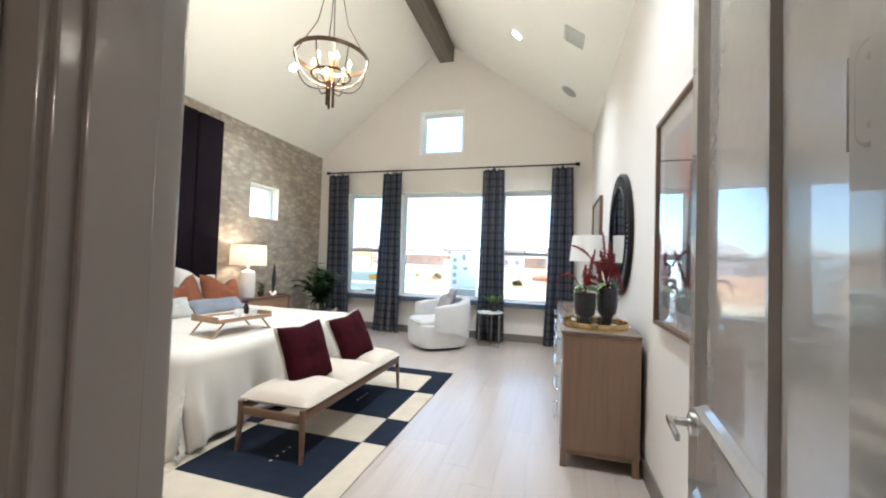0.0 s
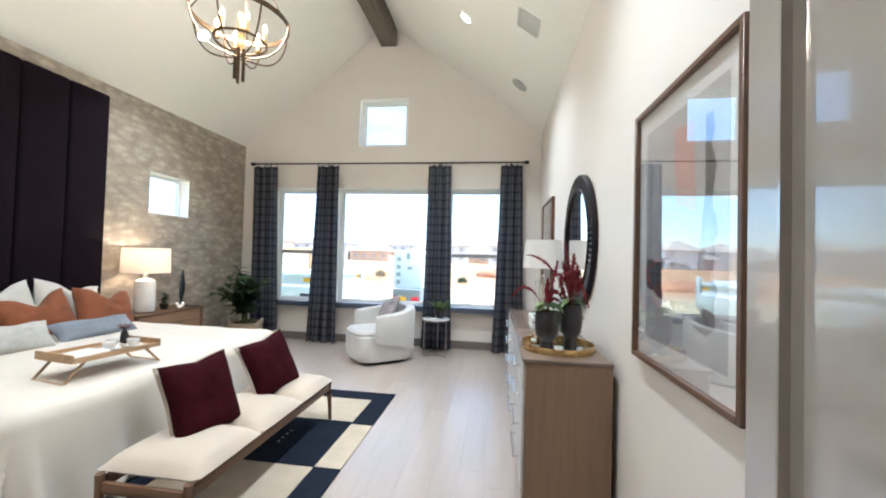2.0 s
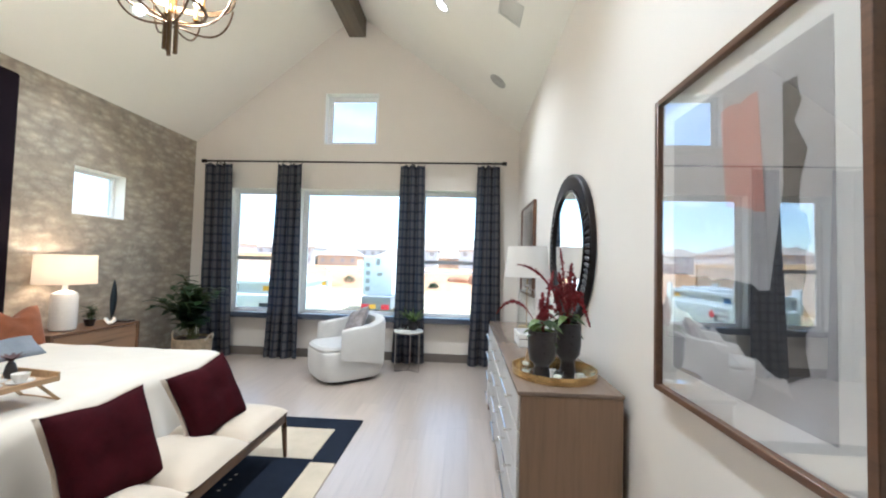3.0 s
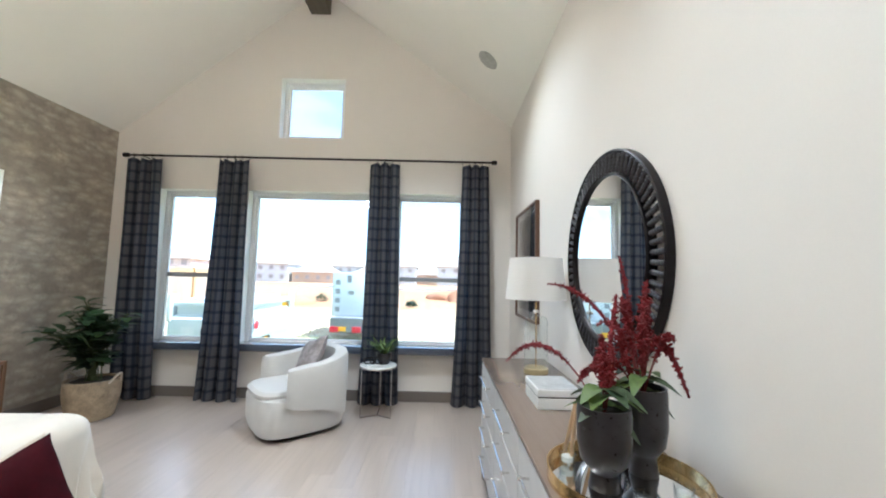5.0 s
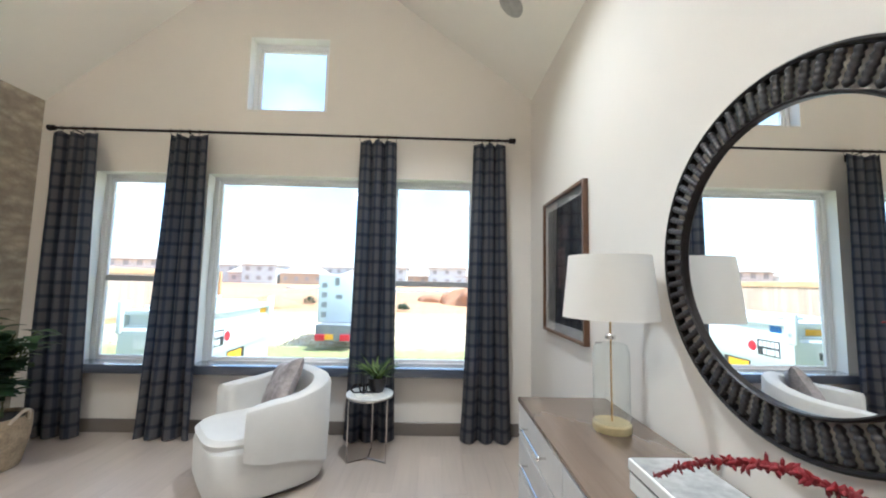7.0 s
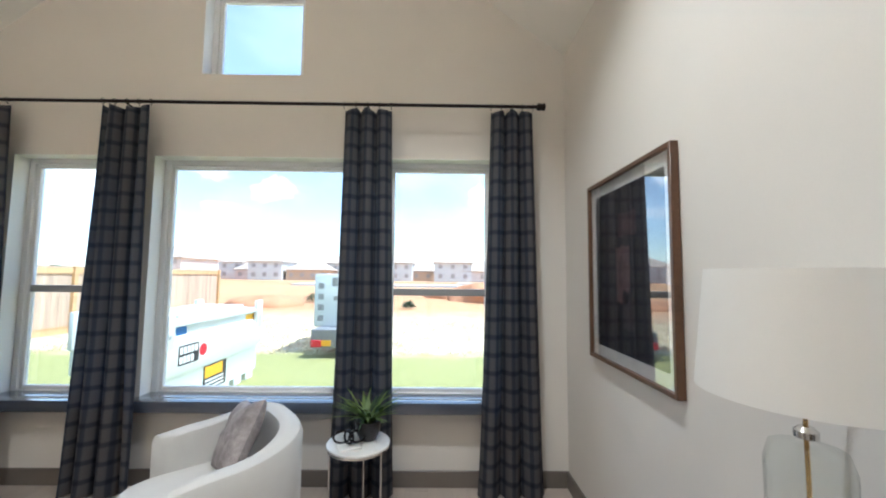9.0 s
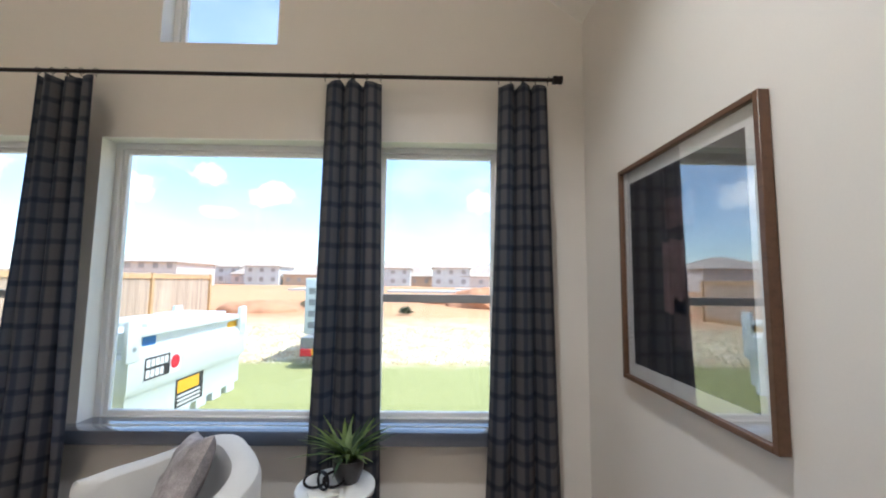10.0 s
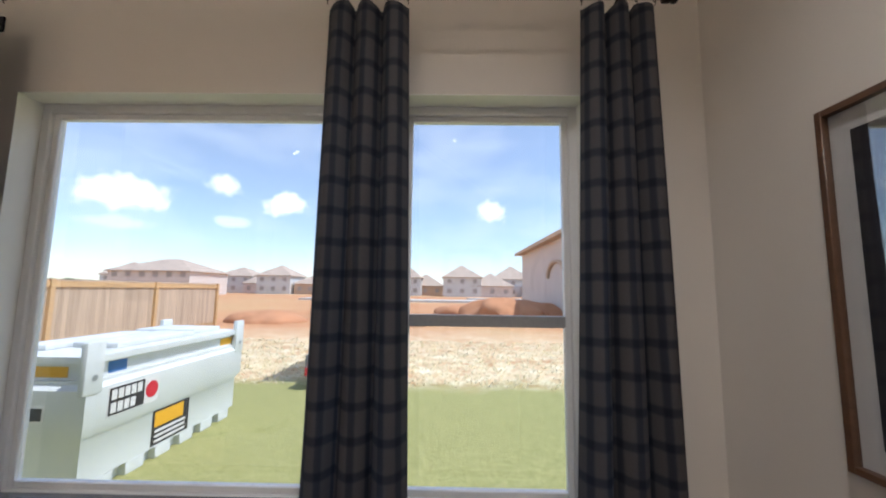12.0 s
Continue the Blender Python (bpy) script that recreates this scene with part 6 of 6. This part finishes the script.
bm = ring_box(B(), [(0.06, GZ + 0.9705), (0.06, GZ + 1.11), (0.0, GZ + 1.115), (0.0, GZ + 1.17), (0.10, GZ + 1.18)])
part("upper_deck", bm, TANK, tk)
for c in ((-3.70, -3.40, 10.70, 11.9), (-3.36, -2.92, 10.9, 12.0), (-3.75, -3.0, 12.1, 12.65)):
    part("lid", box(B(), *c, GZ + 1.1805, GZ + 1.23, 0.01, 2), TANK, tk)
for k in range(6):
    y = TKY0 + 0.16 + k * 0.36
    part("skid", box(B(), TKX1 - 0.14, TKX1 - 0.03, y, y + 0.22, GZ, GZ + 0.1195, 0.006, 1), TANK, tk)
for x in (TKX0 + 0.1, TKX0 + 0.6):
    part("skid", box(B(), x, x + 0.35, TKY0 + 0.05, TKY1 - 0.05, GZ, GZ + 0.1195, 0.006, 1), TANK, tk)
for y in (TKY0 + 0.03, TKY1 - 0.06):
    for x, s in ((TKX1, 1), (TKX0, -1)):
        bm = B()
        box(bm, x - 0.03, x + 0.03, y - 0.09, y + 0.09, GZ + 0.86, GZ + 1.30, 0.015, 2)
        part("lifting_lug", bm, TANK, tk)
        part("lug_eye", lathe(B(), [(0.028, 0), (0.028, 0.003), (0.014, 0.003)], 16, pose(x + s * 0.0305, y, GZ + 1.0, 0, s * 90)), STEEL, tk)
DARK = surface("label_black", (0.03, 0.03, 0.035), 0.5, vary=0.1)
YEL = surface("label_yellow", (0.80, 0.42, 0.02), 0.5, vary=0.05)
RDL = surface("label_red", (0.60, 0.02, 0.04), 0.5, vary=0.05)
BLU = surface("label_blue", (0.04, 0.16, 0.42), 0.5, vary=0.05)


def sticker(y0, y1, z0, z1, mat, x, label=""):
    part("label", box(B(), x, x + 0.0025, y0, y1, GZ + z0, GZ + z1), mat, tk, label, smooth=False)


X_ = TKX1 + 0.0205
sticker(10.66, 11.25, 0.62, 0.88, PAPER, X_, "white-edged brand label")
sticker(10.67, 11.06, 0.63, 0.87, DARK, X_ + 0.003, "black lettering field")
for row, z in enumerate((0.765, 0.65)):
    for k in range(5 - row):
        sticker(10.69 + k * 0.07, 10.745 + k * 0.07, z, z + 0.085, PAPER, X_ + 0.006, "white letter bar")
part("label", lathe(B(), [(0.08, 0), (0.08, 0.003)], 20, pose(X_ + 0.003, 11.155, GZ + 0.75, 0, 90)), RDL, tk, "red round mark")
X2 = TKX1 - 0.0295
sticker(11.27, 11.82, 0.14, 0.49, DARK, X2, "warning label")
sticker(11.30, 11.72, 0.32, 0.47, YEL, X2 + 0.003, "yellow warning field")
for k in range(3):
    sticker(11.31, 11.76, 0.165 + k * 0.05, 0.19 + k * 0.05, PAPER, X2 + 0.003, "line of small text")
sticker(12.40, 12.66, 0.99, 1.08, YEL, TKX1 - 0.0595, "yellow label")
sticker(10.72, 10.92, 0.99, 1.09, BLU, TKX1 - 0.0595, "blue label")
for x0, x1, z0, z1, mt in ((-3.32, -3.08, 0.64, 0.78, PAPER), (-3.30, -3.10, 0.66, 0.76, DARK), (-3.28, -3.0, 0.99, 1.08, YEL), (-3.62, -3.42, 0.66, 0.78, PAPER)):
    yy = TKY0 + (0.0595 if z0 > 0.9 else -0.0205)
    part("label", box(B(), x0, x1, yy - (0.005 if mt is DARK else 0.0025), yy - (0.003 if mt is DARK else 0), GZ + z0, GZ + z1), mt, tk, smooth=False)

# white service trailer
SLOT = surface("grey_shelf_steel", (0.30, 0.30, 0.30), 0.6, vary=0.1)
sv = thing("service_trailer", (-1.90, 15.2, GZ), "white boxy service trailer with slotted shelves and red rear lights", "trailer")
part("box_body", box(B(), -2.42, -1.52, 14.6, 16.6, GZ + 0.60, GZ + 1.78, 0.03, 2), TANK, sv)
for z in (0.78, 1.02, 1.26, 1.50):
    part("shelf_slot", box(B(), -2.33, -2.20, 14.595, 14.5995, GZ + z - 0.06, GZ + z + 0.07), SLOT, sv, smooth=False)
part("shelf_slot", box(B(), -2.02, -1.90, 14.595, 14.5995, GZ + 1.50, GZ + 1.70), SLOT, sv, smooth=False)
part("shelf_slot", box(B(), -1.98, -1.82, 14.595, 14.5995, GZ + 1.18, GZ + 1.28), SLOT, sv, smooth=False)
part("chassis", box(B(), -2.30, -1.45, 14.1, 16.7, GZ + 0.22, GZ + 0.5995, 0.01, 1), surface("chassis_grey", (0.22, 0.23, 0.25), 0.5, vary=0.15), sv)
for x in (-2.29, -1.72):
    part("rear_light", box(B(), x, x + 0.22, 14.060, 14.0995, GZ + 0.24, GZ + 0.38, 0.005, 1), RDL, sv, "red rear light")
part("plate", box(B(), -2.15, -1.88, 14.080, 14.0995, GZ + 0.26, GZ + 0.38), YEL, sv, smooth=False)
for x in (-2.28, -1.60):
    w_ = part("wheel", lathe(B(), [(0.14, 0), (0.26, 0.0), (0.28, 0.03), (0.28, 0.15), (0.26, 0.18), (0.14, 0.18)], 28, pose(x, 15.6, GZ + 0.28, 0, 90)), RUBBER, sv)
    part("rim", lathe(B(), [(0.138, 0.03), (0.138, 0.15)], 24, pose(x, 15.6, GZ + 0.28, 0, 90)), STEEL, w_)

# neighbouring house
# brick colour lightened to imitate glare on the neighbour's side wall
BRK = surface("lightened_brick", (0.70, 0.62, 0.56), 0.85, vary=0.08, big=1.0, fine=9, bump=0.5, dist=0.01)
# roof, sheathing and window colours are paled to paint in distance haze
ROOFM = surface("hazed_shingle", (0.50, 0.40, 0.32), 0.9, vary=0.15, big=0.6, fine=6, bump=0.4, dist=0.02)
STUC = surface("white_wrap", (0.66, 0.66, 0.64), 0.8, vary=0.06, big=0.3, fine=3, bump=0.1)
SHEET = surface("tan_sheathing", (0.60, 0.45, 0.32), 0.85, vary=0.15, big=0.3, fine=3, bump=0.1)
WHAZED = surface("hazed_window", (0.40, 0.37, 0.35), 0.3, vary=0.1)


def hip_roof(bm, x0, x1, y0, y1, z, h, over=0.5):
    x0, x1, y0, y1 = x0 - over, x1 + over, y0 - over, y1 + over
    m_ = min(x1 - x0, y1 - y0) / 2
    c = [bm.verts.new(p) for p in ((x0, y0, z), (x1, y0, z), (x1, y1, z), (x0, y1, z))]
    cu = [bm.verts.new(p) for p in ((x0, y0, z + 0.22), (x1, y0, z + 0.22), (x1, y1, z + 0.22), (x0, y1, z + 0.22))]
    if x1 - x0 > y1 - y0:
        r = [bm.verts.new((x0 + m_, (y0 + y1) / 2, z + h)), bm.verts.new((x1 - m_, (y0 + y1) / 2, z + h))]
        tops = ((cu[0], cu[1], r[1], r[0]), (cu[1], cu[2], r[1]), (cu[2], cu[3], r[0], r[1]), (cu[3], cu[0], r[0]))
    else:
        r = [bm.verts.new(((x0 + x1) / 2, y0 + m_, z + h)), bm.verts.new(((x0 + x1) / 2, y1 - m_, z + h))]
        tops = ((cu[0], cu[1], r[0]), (cu[1], cu[2], r[1], r[0]), (cu[2], cu[3], r[1]), (cu[3], cu[0], r[0], r[1]))
    bm.faces.new(c[::-1])
    for i in range(4):
        bm.faces.new((c[i], c[(i + 1) % 4], cu[(i + 1) % 4], cu[i]))
    for t_ in tops:
        bm.faces.new(t_)
    return bm


nh = thing("neighbour_house", (12, 36, GZ), "pale brick house with a tan eave and hipped grey roof", "house")
part("wall", box(B(), 7.6, 19, 27, 45, GZ, 5.2), BRK, nh, smooth=False)
part("roof", hip_roof(B(), 7.6, 19, 27, 45, 5.2, 3.8, 0.6), ROOFM, nh, smooth=False)
part("fascia", box(B(), 6.96, 6.999, 26.4, 45.6, 5.16, 5.42), SHEET, nh, "tan eave board", smooth=False)
bm = B()
pts = [(7.5, 33 + 2.0 * math.cos(a), 2.6 + 1.1 * math.sin(a)) for a in (math.pi * k / 12 for k in range(13))]
tube(bm, pts, 0.14, 6)
part("arch_trim", bm, SHEET, nh, "tan arched trim")
part("door", box(B(), 7.55, 7.5995, 28.2, 29.6, GZ, 2.3), PAPER, nh, "white side door", smooth=False)

# far row of houses
rnd = random.Random(14)


def far_house(x, y, w, d, h, rh, wall, label):
    t = thing("far_house", (x, y, GZ), label, "house", "far houses across the field")
    part("wall", box(B(), x - w / 2, x + w / 2, y, y + d, GZ, GZ + h), wall, t, smooth=False)
    part("roof", hip_roof(B(), x - w / 2, x + w / 2, y, y + d, GZ + h, rh, 0.5), ROOFM, t, smooth=False)
    nwin = max(int(w / 3), 2)
    for k in range(nwin):
        wx = x - w / 2 + (k + 0.5) * w / nwin
        for wz in ((1.0, 2.3), (3.8, 5.0)) if h > 4.5 else ((1.0, 2.3),):
            part("window", box(B(), wx - 0.6, wx + 0.6, y - 0.05, y - 0.001, GZ + wz[0], GZ + wz[1]), WHAZED, t, smooth=False)


far_house(-64.5, 88, 18, 14, 5.0, 3.2, BRK, "long two-storey pale brick house with a grey hipped roof")
for k in range(24):
    x = -105 + k * 9.0 + rnd.uniform(-2, 2)
    two = k % 2 == 0
    far_house(x, 120 + rnd.uniform(-6, 14), rnd.uniform(10, 13), 12, 5.4 if two else 3.0, rnd.uniform(3.2, 4.8) + (0.8 if -20 < x < 24 else 0), (STUC, BRK, STUC, SHEET)[k % 4], ("white unfinished house with a brown hipped roof", "pale brick house with a brown hipped roof", "white unfinished house with a brown hipped roof", "tan sheathed house with a brown hipped roof")[k % 4])

# bare soil heaps, driveway slabs, low bushes
SOILH = surface("red_soil_heap", (0.54, 0.26, 0.13), 0.95, vary=0.2, big=1.2, fine=9, bump=0.8, dist=0.05)
for x, y, rx, ry, rz in ((4.5, 33, 3.6, 2.5, 1.3), (1.8, 37, 2.6, 2.0, 0.7), (-9.3, 27.5, 2.2, 1.6, 0.6)):
    t = thing("soil_heap", (x, y, GZ), "low heap of bare red soil", "soil", "heaps of soil in the field")
    bm = B()
    blob(bm, 0, 0, 0, rx, ry, rz, 4)
    for v in bm.verts:
        v.co *= 1 + 0.25 * noise.noise(v.co * 0.8)
        v.co = Vector((x + v.co.x, y + v.co.y, GZ + max(v.co.z, -0.02)))
    part("heap", bm, SOILH, t)
for x, y, w, d in ((0, 62, 14, 6), (-18, 66, 10, 8), (14, 80, 20, 5)):
    t = thing("concrete_slab", (x, y, GZ), "pale new concrete house slab", "slab", "house slabs in the field")
    part("slab", box(B(), x - w / 2, x + w / 2, y, y + d, GZ, GZ + 0.3), surface("new_concrete", (0.60, 0.58, 0.54), 0.8, vary=0.08, big=0.3, fine=4), t, smooth=False)
for x, y, s in ((-3.9, 24.0, 0.55), (-7.6, 30, 0.5), (-1.2, 26, 0.35)):
    t = thing("bush", (x, y, GZ), "small round dark green bush on bare soil", "bush", "bushes in the field")
    bm = B()
    for k in range(260):
        v = Vector([rnd.gauss(0, 1) for _ in range(3)]).normalized() * s * rnd.uniform(0.5, 1.0)
        leaf_mesh(bm, (x + v.x, y + v.y, GZ + abs(v.z) + 0.05), v + Vector((0, 0, 0.3)), 0.16, 0.07, 0.3, 0.1, 2)
    part("foliage", bm, LEAF, t)

# straw tufts and lawn weeds
bm = B()
rnd = random.Random(21)
for k in range(5200):
    x, y = rnd.uniform(-9, 8), rnd.uniform(14.4, 20.5)
    for q in range(2):
        leaf_mesh(bm, (x + rnd.uniform(-0.1, 0.1), y, GZ), (rnd.uniform(-0.6, 0.6), rnd.uniform(-0.6, 0.6), 1), rnd.uniform(0.03, 0.13), 0.05, 0.6, 0.1, 2)
part("straw_tufts", bm, surface("dry_straw", (0.82, 0.74, 0.52), 0.9, vary=0.15, big=3, fine=30, trans=0.5), None, "tufts of dry straw-coloured grass", kind="stuff", category="grass")
bm = B()
for k in range(9000):
    x, y = rnd.uniform(-5.5, 4), 9.3 + 5.3 * rnd.random() ** 1.4
    if TKX0 < x < TKX1 and TKY0 < y < TKY1:
        continue
    leaf_mesh(bm, (x, y, GZ), (rnd.uniform(-0.5, 0.5), rnd.uniform(-0.5, 0.5), 1), rnd.uniform(0.025, 0.06), 0.008, 0.5, 0.1, 1)
part("lawn_blades", bm, surface("lawn_blade", (0.38, 0.38, 0.13), 0.8, vary=0.25, big=2, fine=20), None, "short blades of lawn grass", kind="stuff", category="grass")
bm = B()
for k in range(60):
    leaf_mesh(bm, (0.35 + rnd.gauss(0, 0.12), 9.75 + rnd.gauss(0, 0.04), GZ), (rnd.uniform(-0.5, 0.5), rnd.uniform(-0.5, 0.5), 1), rnd.uniform(0.10, 0.24), 0.02, 0.5, 0.1, 3)
part("weeds", bm, LEAF2, None, "small green weeds by the wall", kind="stuff", category="weeds")


# low line of far trees
bm = B()
rnd = random.Random(33)
for k in range(420):
    x = rnd.uniform(-260, 260)
    h = rnd.uniform(2.0, 5.5)
    t = bmesh.new()
    bmesh.ops.create_icosphere(t, subdivisions=2, radius=1)
    for v in t.verts:
        v.co = v.co * (1 + 0.3 * noise.noise(v.co * 2.5 + Vector((k, 0, 0))))
        v.co = Vector((x + v.co.x * rnd.uniform(0.95, 1.05) * h * 0.9, 230 + v.co.y * h, GZ + h * 0.5 + v.co.z * h * 0.62))
    merge(bm, t)
part("far_trees", bm, surface("far_foliage", (0.12, 0.15, 0.09), 0.9, vary=0.3, big=0.1, fine=1.0), None, "low line of hazy trees on the horizon", kind="stuff", category="trees")

# ---- outdoors ----
bm = B()
vs = [bm.verts.new(c) for c in ((-1500, -600, -0.15), (1500, -600, -0.15), (1500, 2500, -0.15), (-1500, 2500, -0.15))]
bm.faces.new(vs)
setting("ground", bm, ground_mat(), "lawn giving way to straw stubble and bare red soil", "ground")

# ---- floor planks ----
rnd = random.Random(5)
PW = 0.18
meshes = {}
x = XL
while x < XR - 0.001:
    w = min(PW, XR - x)
    y = -0.6 if x + w > -1.1 else YN
    y0 = y - rnd.uniform(0.2, 1.5)
    while y0 < YF:
        ln = rnd.choice((1.2, 1.6, 1.9))
        a, b = max(y0, y), min(y0 + ln, YF)
        if b - a > 0.05:
            key = (round(w, 3), round(b - a, 2))
            if key not in meshes:
                bm = B()
                box(bm, 0.0005, w - 0.0005, 0.0005, b - a - 0.0005, -0.02, 0.0)
                me = bpy.data.meshes.new("plank")
                bm.to_mesh(me)
                bm.free()
                me.materials.append(PLANK)
                meshes[key] = me
            ob = new("plank", meshes[key])
            ob.location = (x, a, 0)
            ob.parent = floor
        y0 += ln
    x += PW
